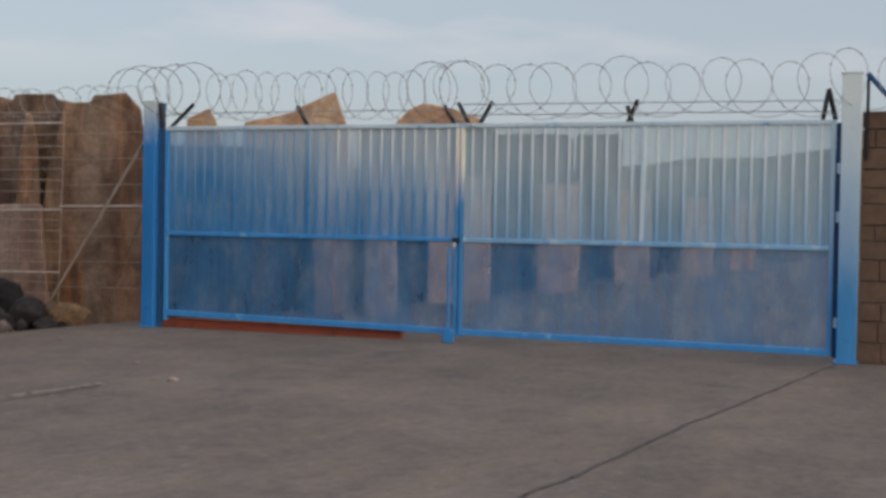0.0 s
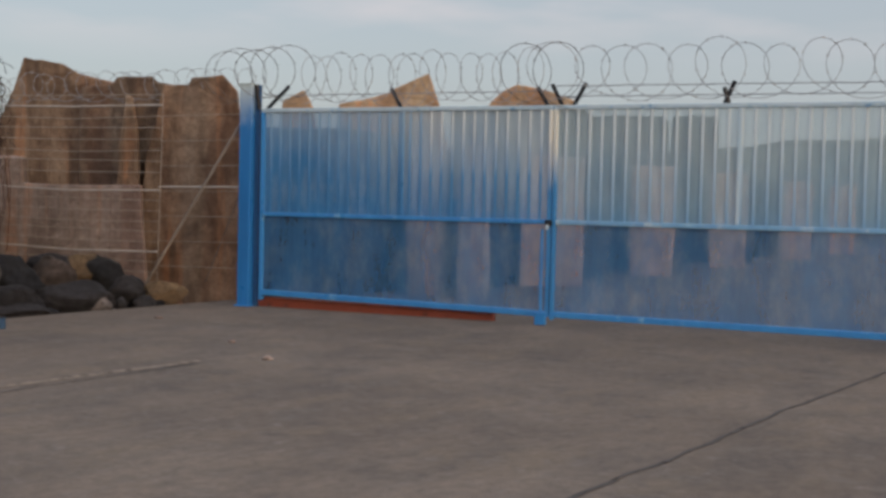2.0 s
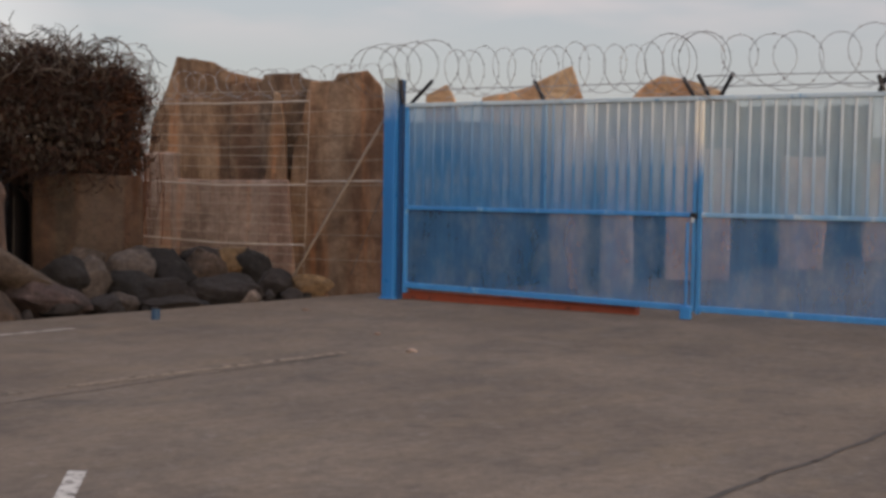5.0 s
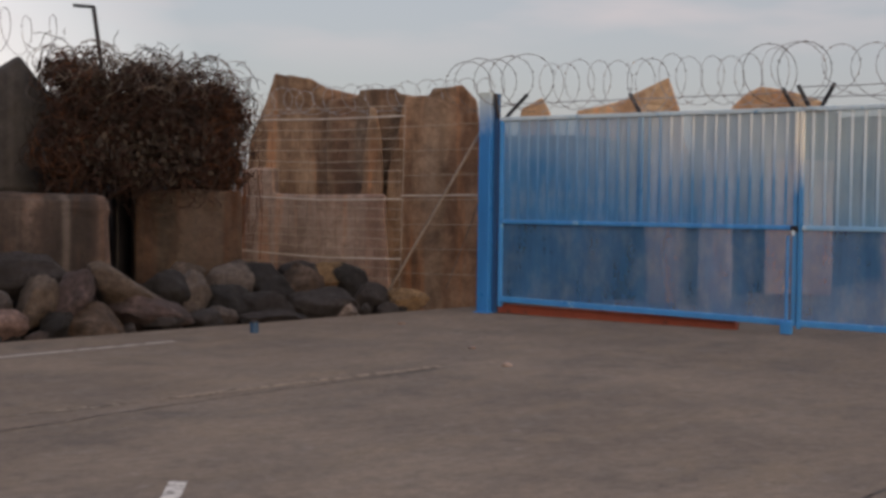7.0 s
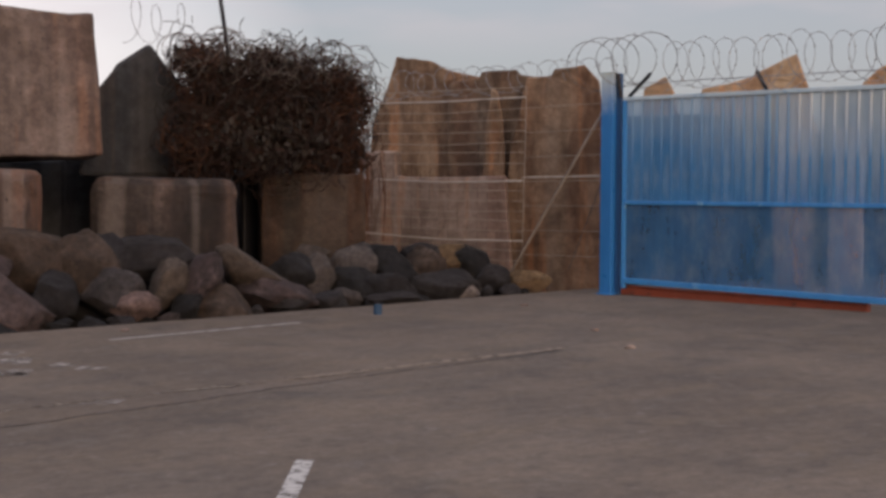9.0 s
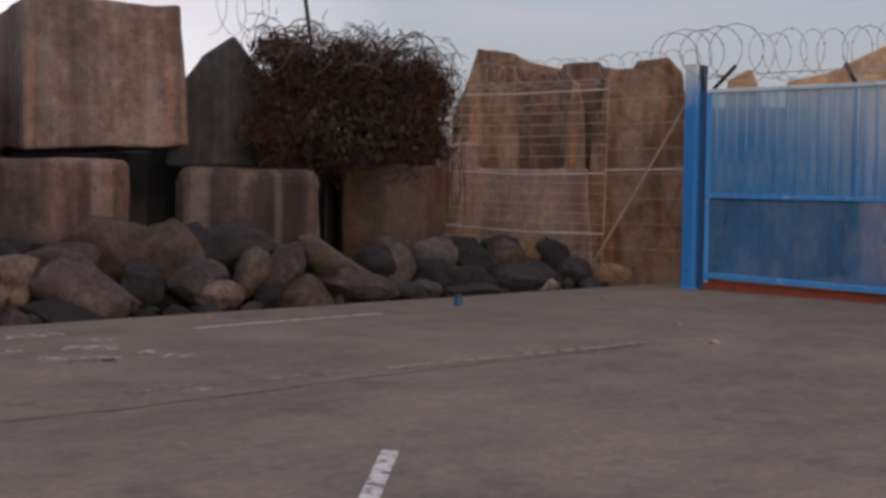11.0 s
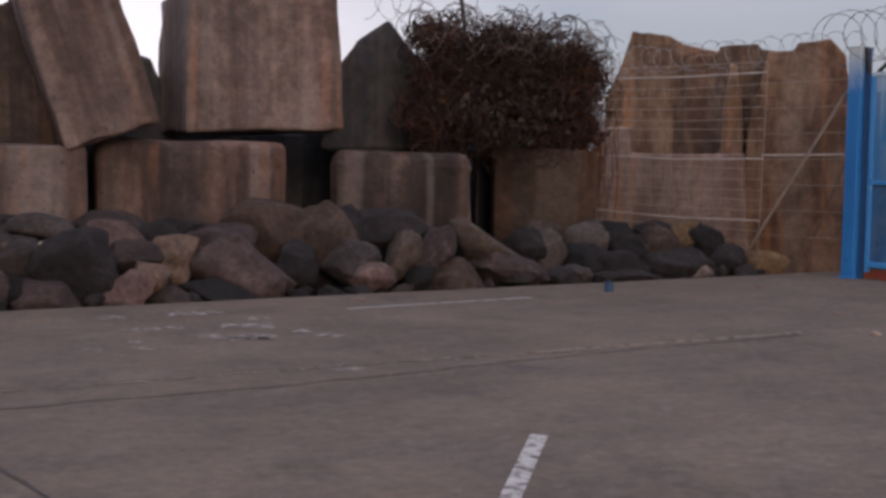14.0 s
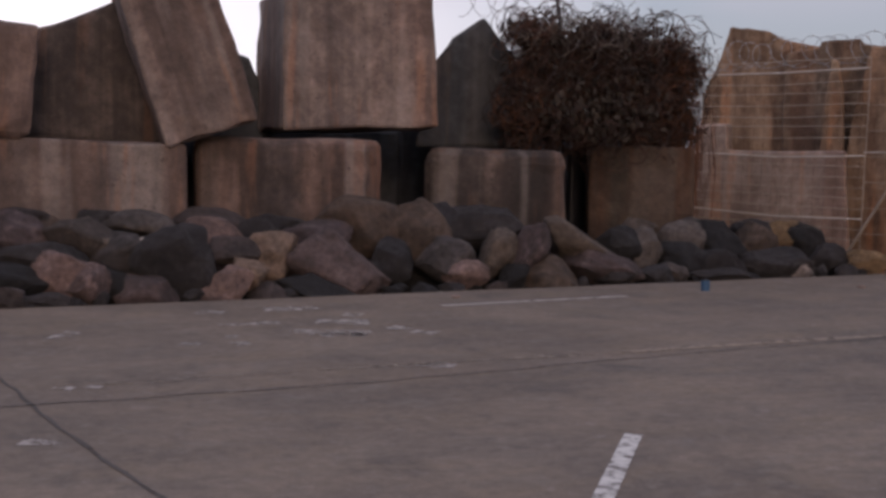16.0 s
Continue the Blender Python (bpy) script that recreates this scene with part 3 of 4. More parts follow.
concrete_block(1.88, 2.0, 1.85, M_CONC_MID, at(SHORE, -4.61, 1.97, -0.25, 0, 0.5, -28), LOW, bev=0.19)
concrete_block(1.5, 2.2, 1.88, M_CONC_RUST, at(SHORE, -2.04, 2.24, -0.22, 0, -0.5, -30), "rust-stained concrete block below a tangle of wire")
concrete_block(2.4, 2.0, 1.85, M_CONC, at(SHORE, -12.75, 2.3, -0.25, 0, 0.3, 2), LOW)
# ---- breakwater: upper row ----
HIGH = "huge weathered concrete block stacked on the lower row"
concrete_block(2.04, 1.9, 1.80, M_CONC, at(SHORE, -6.40, 2.2, 1.80, 0, -1, -10), HIGH, taper=0.06)
concrete_block(1.08, 1.2, 1.95, M_CONC, at(SHORE, -8.42, 1.85, 1.69, 0, -18, -10), "tall concrete block leaning over on its neighbours", taper=0.0)
cut_block([(-10.4, 1.62), (-8.55, 1.56), (-8.9, 3.36), (-9.2, 3.30), (-10.3, 2.86)], 1.5, M_CONC_DEEP, at(SHORE, 0, 3.0), "dark streaked concrete block with a sloping top", slant=0.3)
concrete_block(2.0, 1.9, 1.28, M_CONC, at(SHORE, -11.36, 2.1, 1.66, 0, 5, 2), HIGH, bev=0.14)
cut_block([(-8.7, 1.3), (-6.9, 1.3), (-6.92, 2.1), (-7.22, 2.78), (-7.5, 2.86), (-8.7, 2.9)], 0.7, M_CONC_DARK, at(SHORE, 0, 4.0, 0), "dark concrete block wedged behind others")
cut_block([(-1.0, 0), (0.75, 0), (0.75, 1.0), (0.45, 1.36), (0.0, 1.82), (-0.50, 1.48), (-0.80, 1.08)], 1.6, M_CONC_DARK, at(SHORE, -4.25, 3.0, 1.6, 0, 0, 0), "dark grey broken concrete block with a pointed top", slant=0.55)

for i in range(6):        # inner row, coloured dark for the shade deep in the gaps
    concrete_block(2.5, 2.2, 2.25 - 0.15 * (i % 2), M_CONC_DARK, at(SHORE, -13.2 + i * 2.45, 4.75, -0.25, 0, 0, 3 - 2 * (i % 3)), "concrete block deep inside the breakwater, shade painted dark", cuts=2)

# ---- blocks beyond the mesh fence ----
BROWN = "brown weathered concrete block behind the mesh fence"
cut_block([(-6.1, -0.2), (-3.02, -0.2), (-3.02, 3.24), (-3.64, 3.37), (-4.11, 3.46), (-4.41, 3.61), (-5.22, 3.77), (-5.46, 3.21), (-5.8, 2.6)], 1.8, M_CONC_TAN, at(GATE, 0, 1.25), BROWN, bev=0.03, slant=-0.8)
cut_block([(-3.9, -0.2), (-1.7, -0.2), (-2.1, 3.22), (-2.42, 3.29), (-2.52, 3.39), (-3.19, 3.35), (-3.28, 3.27), (-3.9, 3.22)], 1.6, M_CONC_BROWN, at(GATE, 0, 1.1), BROWN, bev=0.03, slant=-0.75)
cut_block([(-2.8, -0.3), (-0.3, -0.3), (-0.45, 2.3), (-0.70, 2.83), (-0.75, 3.09), (-1.02, 3.36), (-1.59, 3.31), (-1.66, 3.2), (-2.09, 3.19), (-2.38, 2.2)], 1.7, M_CONC_TAN, at(GATE, 0, 0.85), "large ochre-brown concrete block beside the gate post", bev=0.025, slant=-0.7)
cut_block([(-2.86, 1.6), (-2.42, 1.6), (-2.46, 2.5), (-2.56, 3.02), (-2.68, 3.06), (-2.8, 2.4)], 0.3, M_CONC_TAN, at(GATE, 0, 0.7), "slim tan slab standing among brown blocks", bev=0.03, slant=-0.7)
cut_block([(-5.15, -0.3), (-1.9, -0.3), (-2.08, 1.66), (-4.36, 1.66), (-4.38, 2.07), (-5.06, 2.07)], 0.5, M_CONC_LOW, at(GATE, 0, 0.3), "pale concrete block with a raised end behind the mesh", bev=0.04, slant=-0.7)

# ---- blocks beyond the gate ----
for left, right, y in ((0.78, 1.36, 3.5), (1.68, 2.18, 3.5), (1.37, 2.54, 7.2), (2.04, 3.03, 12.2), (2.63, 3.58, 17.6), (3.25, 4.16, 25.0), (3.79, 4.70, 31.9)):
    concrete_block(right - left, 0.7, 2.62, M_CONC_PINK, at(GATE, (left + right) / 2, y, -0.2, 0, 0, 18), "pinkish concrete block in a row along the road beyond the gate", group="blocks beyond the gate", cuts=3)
# set-back row coloured dark, painting the shade between the pinkish blocks
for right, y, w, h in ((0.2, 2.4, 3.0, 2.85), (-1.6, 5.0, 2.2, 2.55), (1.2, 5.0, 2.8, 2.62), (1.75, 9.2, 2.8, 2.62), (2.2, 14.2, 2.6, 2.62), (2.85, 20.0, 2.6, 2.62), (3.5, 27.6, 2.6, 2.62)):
    concrete_block(w, 2.6, h, M_CONC_DARK, at(GATE, right - w / 2, y, -0.2, 0, 0, 0), "concrete block set back beyond the gate, shade painted dark", group="blocks beyond the gate", cuts=3)
for right, y, w, h in ((2.35, 7.6, 2.6, 0.90), (2.62, 12.6, 1.9, 1.15), (3.40, 14.4, 1.05, 1.28)):
    concrete_block(w, 1.6, h, M_CONC_DEEP, at(GATE, right - w / 2, y, 2.40, 0, 0, 10), "dark streaked concrete block stacked on the row beyond the gate", group="blocks beyond the gate", cuts=3)
# tips above the gate: warm light is put into their ochre colour
cut_block([(-1.5, 2.18), (0.85, 2.18), (0.58, 3.22), (0.34, 3.76), (-0.25, 3.52), (-0.42, 3.42), (-1.4, 3.22)], 1.6, M_CONC_ORANGE, at(GATE, 0, 5.1), "concrete block with a slanting top jutting above the gate, warm light painted ochre", bev=0.03, group="blocks beyond the gate", slant=-0.55)
cut_block([(-0.5, 2.28), (1.8, 2.28), (1.66, 3.60), (1.05, 3.86), (0.38, 3.95), (0.1, 3.84), (-0.2, 3.58)], 1.6, M_CONC_ORANGE, at(GATE, 0, 9.3), "rounded concrete block showing above the gate, warm light painted ochre", bev=0.035, group="blocks beyond the gate", slant=-0.4)
cut_block([(-2.8, 2.18), (-1.75, 2.18), (-2.0, 3.26), (-2.15, 3.50), (-2.6, 3.32)], 1.4, M_CONC_ORANGE, at(GATE, 0, 5.1), "concrete block tip beside the gate post, warm light painted ochre", bev=0.03, group="blocks beyond the gate", slant=-0.55)

bm = bmesh.new()          # far slope on the right
prev = None
for i in range(41):
    a = radians(1 + i * 1.0)
    h = 1.5 + 160 * math.tan(radians(2.5 + 1.9 * min(1, i / 20) + 0.3 * noise.noise(Vector((i * 0.35, 0, 0)))))
    r0 = 160
    v = (bm.verts.new((math.sin(a) * r0, math.cos(a) * r0, -0.3)), bm.verts.new((math.sin(a) * (r0 + 25), math.cos(a) * (r0 + 25), h)), bm.verts.new((math.sin(a) * (r0 + 70), math.cos(a) * (r0 + 70), -0.3)))
    if prev:
        bm.faces.new((prev[0], v[0], v[1], prev[1]))
        bm.faces.new((prev[1], v[1], v[2], prev[2]))
    prev = v
tagged(link("backdrop", bm, M_HILL), "hazy low slope far beyond the gate", "hillside", kind="structure")


# ---- boulders ----
def boulder_mesh(rx, ry, rz, seed):
    """A sea-worn stone: a lump flattened by a few broad facets, its arrises rubbed round, with pits and a crack or two."""
    bm = bmesh.new()
    bmesh.ops.create_icosphere(bm, subdivisions=4, radius=1)
    off = Vector((seed * 2.3, seed * 7.1, seed * 1.7))
    cut = random.Random(seed)
    planes = [(Vector((cut.gauss(0, 1), cut.gauss(0, 1), cut.gauss(0, 1))).normalized(), cut.uniform(0.66, 0.93)) for _ in range(8)]
    crack = Vector((cut.gauss(0, 1), cut.gauss(0, 1), cut.gauss(0, 1))).normalized()
    for v in bm.verts:
        p = v.co.copy()
        q = p * (1.17 + 0.28 * noise.noise(p * 1.0 + off))
        for n, d in planes:
            over = q.dot(n) - d
            if over > 0:
                q -= n * over * 0.88
        groove = max(0.0, 1 - abs(q.dot(crack) + 0.15 * noise.noise(p * 3 + off) - 0.2) / 0.06)
        q *= 1 + 0.10 * noise.noise(p * 2.3 + off) + 0.06 * noise.noise(p * 5 + off) + 0.03 * noise.noise(p * 12 + off) - 0.045 * groove
        v.co = Vector((q.x * rx, q.y * ry, q.z * rz))
    return bm


COUNT = 0


def boulder(x, y, z, rx, rz, lean=0, tone="mid"):
    """A stone of the bank; lean tips it clockwise as seen from the yard."""
    global COUNT
    COUNT += 1
    rnd = random.Random(COUNT * 13)
    ob = link("boulder", boulder_mesh(rx * 1.08, 0.5 * (rx + rz) * rnd.uniform(0.9, 1.1), rz * 1.1, COUNT), STONES[tone], True)
    ob.matrix_world = at(SHORE, x, y, z, rnd.uniform(-6, 6), lean, -26)
    size = "large" if rx > 0.38 else "small" if rx < 0.2 else "rounded"
    return tagged(ob, f"{size} {STONE_WORDS[tone]} boulder in a bank along the yard edge", "boulder", "bank of boulders")


boulder(-10.39, 0.5, 0.25, 0.29, 0.19, 8, "pink")
boulder(-10.16, 0.36, 0.14, 0.21, 0.18, -40, "pink")
boulder(-10.93, 0.25, 0.06, 0.14, 0.10, 0, "mid")
boulder(-10.61, 0.22, 0.03, 0.23, 0.07, 0, "dark")
boulder(-9.57, 0.4, 0.07, 0.34, 0.19, 12, "mauve")
boulder(-9.21, 0.62, 0.29, 0.42, 0.37, 5, "dark")
boulder(-9.76, 0.75, 0.40, 0.27, 0.21, 10, "grey")
boulder(-9.88, 0.6, 0.11, 0.20, 0.23, 0, "black")
boulder(-8.80, 0.36, 0.07, 0.26, 0.17, -20, "pink")
boulder(-8.45, 0.5, 0.19, 0.20, 0.15, 18, "tan")
boulder(-8.14, 0.85, 0.34, 0.35, 0.25, -10, "tan")
boulder(-8.28, 0.3, -0.00, 0.20, 0.11, 0, "mid")
boulder(-7.44, 0.62, 0.21, 0.61, 0.29, 24, "mauve")
boulder(-7.74, 0.32, 0.01, 0.40, 0.16, 14, "black")
boulder(-6.74, 1.35, 0.62, 0.56, 0.33, -22, "brown")
boulder(-7.43, 1.15, 0.51, 0.39, 0.18, -8, "mauve")
boulder(-9.39, 1.35, 0.69, 0.38, 0.15, 4, "grey")
boulder(-9.10, 1.0, 0.53, 0.21, 0.15, 0, "mauve")
boulder(-10.08, 1.0, 0.57, 0.34, 0.20, 6, "tangrey")
boulder(-10.70, 1.2, 0.59, 0.34, 0.23, 0, "mauve")
boulder(-10.55, 0.85, 0.37, 0.38, 0.21, 10, "dark")
boulder(-10.89, 0.65, 0.21, 0.34, 0.20, 0, "black")
boulder(-8.61, 1.25, 0.52, 0.35, 0.19, 22, "pink")
boulder(-8.51, 0.85, 0.41, 0.31, 0.13, 10, "mid")
boulder(-8.12, 1.4, 0.51, 0.27, 0.18, 0, "dark")
boulder(-7.71, 1.7, 0.63, 0.30, 0.16, 0, "dark")
boulder(-10.36, 1.5, 0.64, 0.14, 0.14, 0, "brown")
boulder(-6.71, 1.75, 0.71, 0.23, 0.21, 0, "black")
boulder(-8.56, 1.7, 0.69, 0.39, 0.15, 0, "mid")
boulder(-10.63, 1.7, 0.77, 0.30, 0.12, 0, "mid")
boulder(-9.71, 1.7, 0.74, 0.25, 0.11, 0, "dark")
boulder(-6.67, 0.72, 0.27, 0.28, 0.23, 0, "dark")
boulder(-6.00, 0.65, 0.26, 0.30, 0.24, 18, "grey")
boulder(-5.92, 0.36, 0.14, 0.22, 0.14, 8, "pink")
boulder(-5.39, 0.62, 0.28, 0.20, 0.31, 25, "tangrey")
boulder(-5.01, 0.55, 0.36, 0.20, 0.35, 35, "mauve")
boulder(-5.28, 0.35, 0.06, 0.16, 0.20, 30, "black")
boulder(-4.82, 0.36, 0.10, 0.39, 0.22, 15, "brown")
boulder(-5.09, 1.4, 0.58, 0.56, 0.23, 0, "dark")
boulder(-4.03, 0.8, 0.35, 0.57, 0.23, 28, "tangrey")
boulder(-4.01, 0.45, 0.16, 0.46, 0.19, 20, "mauve")
boulder(-3.31, 1.0, 0.34, 0.32, 0.26, 10, "black")
boulder(-3.02, 0.85, 0.28, 0.23, 0.25, 0, "grey")
boulder(-2.79, 1.35, 0.53, 0.23, 0.15, 0, "tangrey")
boulder(-2.33, 1.0, 0.42, 0.27, 0.24, -20, "grey")
boulder(-1.67, 1.05, 0.34, 0.34, 0.29, 10, "black")
boulder(-2.53, 0.72, 0.16, 0.34, 0.21, 0, "black")
boulder(-2.09, 0.5, 0.13, 0.39, 0.21, 8, "dark")
boulder(-2.96, 0.34, 0.08, 0.17, 0.11, 0, "grey")
boulder(-2.22, 0.25, 0.03, 0.34, 0.08, 0, "dark")
boulder(-1.04, 0.5, 0.12, 0.49, 0.21, 4, "dark")
boulder(-0.38, 1.15, 0.45, 0.36, 0.19, -4, "ochre")
boulder(-0.08, 1.0, 0.32, 0.36, 0.26, 20, "black")
boulder(-1.12, 1.0, 0.38, 0.28, 0.25, 0, "brown")
boulder(0.31, 0.3, 0.11, 0.29, 0.16, 6, "ochre")
boulder(-0.91, 0.28, 0.06, 0.17, 0.11, 10, "pale")
boulder(-0.02, 0.6, 0.15, 0.24, 0.22, 0, "dark")
boulder(-3.87, 0.28, 0.06, 0.28, 0.10, 0, "dark")
boulder(-0.80, 1.3, 0.52, 0.26, 0.13, 0, "dark")
boulder(-4.65, 1.1, 0.52, 0.31, 0.11, 0, "grey")
boulder(-3.31, 0.3, 0.07, 0.21, 0.10, 0, "dark")
boulder(-1.67, 1.5, 0.55, 0.21, 0.13, 0, "grey")
boulder(-6.19, 1.2, 0.56, 0.38, 0.34, 0, "brown")
boulder(-5.66, 1.6, 0.68, 0.28, 0.20, 0, "dark")
boulder(-6.06, 0.9, 0.44, 0.23, 0.16, 0, "mauve")
rb = random.Random(4)
for i in range(44):        # those half hidden under and behind the others, blackened to paint crevice shade
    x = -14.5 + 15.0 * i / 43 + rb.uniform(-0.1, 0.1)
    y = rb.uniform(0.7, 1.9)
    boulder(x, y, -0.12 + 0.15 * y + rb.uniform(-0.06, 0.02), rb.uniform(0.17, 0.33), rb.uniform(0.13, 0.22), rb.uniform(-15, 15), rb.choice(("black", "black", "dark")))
for i in range(46):        # small stones in the crevices of the front row, mostly black for painted shade
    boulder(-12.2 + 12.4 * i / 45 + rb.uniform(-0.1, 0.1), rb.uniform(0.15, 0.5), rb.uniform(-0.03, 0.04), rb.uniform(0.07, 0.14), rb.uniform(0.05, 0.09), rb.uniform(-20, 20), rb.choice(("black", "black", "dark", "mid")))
for i in range(14):        # the bank goes on along the yard
    boulder(-11.9 - i * 0.3, rb.uniform(0.3, 1.6), rb.uniform(0.1, 0.4), rb.uniform(0.25, 0.45), rb.uniform(0.2, 0.32), rb.uniform(-15, 15), rb.choice(("dark", "mid", "mauve", "grey")))

# ---- gate ----
def gate_post(x, h, mat, w, d, label):
    e = new("gate_post")
    e.matrix_world = at(GATE, x, 0)
    part("post", B(-w / 2, w / 2, -d / 2, d / 2, -0.1, h, 0.012), mat, e)
    part("cap", B(-w / 2 - 0.012, w / 2 + 0.012, -d / 2 - 0.012, d / 2 + 0.012, h - 0.002, h + 0.02, 0.006), mat, e)
    part("base_plate", B(-w / 2 - 0.03, w / 2 + 0.03, -d / 2 - 0.03, d / 2 + 0.03, 0.0, 0.02, 0.004), M_BLUE, e)
    return tagged(e, label, "gate post", "gate posts")


pl = gate_post(0.0, 3.08, M_BLUE_TIP, 0.19, 0.19, "blue steel gate post, pale at the top")
part("flange", B(0.10, 0.165, 0.0, 0.07, 0.0, 3.08, 0.006), M_CHANNEL, pl, "dark blue hinge channel on the post")
pr = gate_post(9.155, 3.26, M_BLUE_SKYPALE, 0.215, 0.2, "wide blue steel gate post, sky reflection painted pale over its upper half")
part("mast", B(0.15, 0.185, -0.02, 0.02, 2.3, 3.25, 0.004), M_BLACK, pr, "thin dark upright behind the post")
# dark strip added so that the gap beside the leaf reads dark
part("closing_channel", B(-0.165, -0.112, 0.055, 0.095, 0.05, 2.72, 0.003), M_CHANNEL, pr, "added dark strip painting the dark gap between post and leaf")
for z in (0.45, 1.65, 2.2):
    part("hinge", B(-0.15, -0.10, -0.03, 0.03, z - 0.06, z + 0.06, 0.008), M_RAIL, pr, "pale steel hinge")


def gate_leaf(x0, x1, zb0, zb1, hinge_side):
    """One leaf: framed, ribbed punched sheet above the middle rail and plain punched sheet below. Its bottom rises from zb0 to zb1."""
    e = new("gate_leaf")
    e.matrix_world = at(GATE, x0, 0)
    w, top, mid = x1 - x0, 2.75, 1.295
    t = 0.035
    part("top_rail", B(0, w, -t, t, top - 0.055, top, 0.008), M_RAIL, e, "chalky pale top rail")
    part("middle_rail", B(0.05, w - 0.05, -t - 0.004, t + 0.004, mid - 0.03, mid + 0.025, 0.008), M_BLUE_LIGHT if hinge_side < 0 else M_RAIL_BLUE, e)
    bot = B(0, w, -t - 0.003, t + 0.003, 0, 0.075, 0.008)
    for v in bot.verts:
        v.co.z += zb0 + (zb1 - zb0) * v.co.x / w
    part("bottom_rail", bot, M_BLUE_LIGHT, e)
    for x in (0.0, w - 0.05):
        meeting = (x > 0) == (hinge_side < 0)
        part("stile", B(x, x + 0.05, -t - 0.002, t + 0.002, min(zb0, zb1), top - 0.056, 0.008), M_STILE if meeting else M_BLUE_LIGHT if hinge_side < 0 else M_BLUE_SKYPALE, e)
    up = bmesh.new()
    n = int((w - 0.1) / 0.05)
    cols = []
    for i in range(n + 1):
        x = 0.05 + (w - 0.1) * i / n
        y = 0.0008 * (1 if i % 2 else -1)
        cols.append((up.verts.new((x, y, mid + 0.02)), up.verts.new((x, y, top - 0.05))))
    for a, c in zip(cols, cols[1:]):
        up.faces.new((a[0], c[0], c[1], a[1]))
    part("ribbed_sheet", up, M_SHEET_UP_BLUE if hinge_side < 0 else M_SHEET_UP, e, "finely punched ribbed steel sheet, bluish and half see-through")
    lo = bmesh.new()
    lo.faces.new([lo.verts.new(p) for p in ((0.05, 0.004, zb0 + 0.07), (w - 0.05, 0.004, zb1 + 0.07), (w - 0.05, 0.004, mid - 0.02), (0.05, 0.004, mid - 0.02))])
    part("lower_sheet", lo, M_SHEET, e, "plain punched steel sheet, blue and half see-through")
    ribs = round(w / 0.155)
    rib = B(-0.017, 0.017, -0.013, -0.007, mid + 0.03, top - 0.056, 0.003)
    first = second = None
    for i in range(1, ribs):
        x = w * i / ribs
        if first is None:
            first = part("rib", rib, M_RIB_BLUE if hinge_side < 0 else M_RIB, e, "thin vertical rib, sky reflection painted pale")
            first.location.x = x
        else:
            # ribs nearer the gate centre take a lighter copy, painted sky reflection
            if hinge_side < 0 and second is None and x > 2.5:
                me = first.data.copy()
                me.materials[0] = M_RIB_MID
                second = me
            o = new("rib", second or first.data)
            o.parent = e
            o.location.x = x
    mx = w / 2 + 0.05
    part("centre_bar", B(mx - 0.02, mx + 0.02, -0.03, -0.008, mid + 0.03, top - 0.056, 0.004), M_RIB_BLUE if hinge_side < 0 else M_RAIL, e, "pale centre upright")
    return tagged(e, "tall blue framed gate leaf of see-through punched sheet", "gate", "gate leaves")


leaf_l = gate_leaf(0.22, 4.485, 0.17, 0.10, -1)
leaf_r = gate_leaf(4.50, 8.99, 0.10, 0.07, 1)
latch = part("latch_box", B(4.20, 4.29, -0.08, -0.03, 1.24, 1.32, 0.015), M_BLACK, leaf_l, "dark latch with a padlock")
part("padlock", B(4.225, 4.265, -0.10, -0.08, 1.20, 1.26, 0.006), M_RAIL, latch, "small steel padlock")
part("drop_bolt", tube(bmesh.new(), [(4.17, -0.06, 0.03), (4.17, -0.06, 1.2)], 0.02, 8), M_BLUE, leaf_l, "blue drop bolt rod")
part("bolt_foot", B(4.10, 4.24, -0.09, -0.01, 0.0, 0.16, 0.012), M_BLUE, leaf_l, "blue bolt foot")
part("stiffener", tube(bmesh.new(), [(0.10, 0.06, 1.25), (0.42, 0.06, 0.2)], 0.015, 6), M_BLACK, leaf_l, "thin dark strut behind the sheet")

# spikes and arms that carry the razor wire
def wire_arm(parent, x, dx, h, lean=0.0):
    part("wire_arm", tube(bmesh.new(), [(x, 0, 2.74), (x + dx, -0.02 + lean, 2.74 + h)], 0.028, 5), M_BLACK, parent, "dark angled arm for razor wire")


for parent, x0, arms in ((leaf_l, 0.22, ((0.17, -0.04, 0.34), (0.29, 0.36, 0.31), (2.36, -0.14, 0.26), (4.41, -0.14, 0.24))), (leaf_r, 4.5, ((4.6, -0.14, 0.27), (4.74, 0.16, 0.28), (6.60, 0.12, 0.27), (6.66, -0.06, 0.2), (8.84, 0.06, 0.34), (8.98, -0.08, 0.36)))):
    for x, dx, h in arms:
        wire_arm(parent, x - x0, dx, h)

bm = B(0.0, 3.55, -0.06, 0.06, 0.0, 0.13, 0.012)
bmesh.ops.subdivide_edges(bm, edges=[e for e in bm.edges if e.calc_length() > 2], cuts=14)
rough_up(bm, 0.012, 0.3, 3)
red = link("steel_beam", bm, M_RED)
red.matrix_world = at(GATE, 0.15, 0.12, 0.0, 0, 0.3, 0)
tagged(red, "rusty red steel beam lying under the gate leaf", "beam")


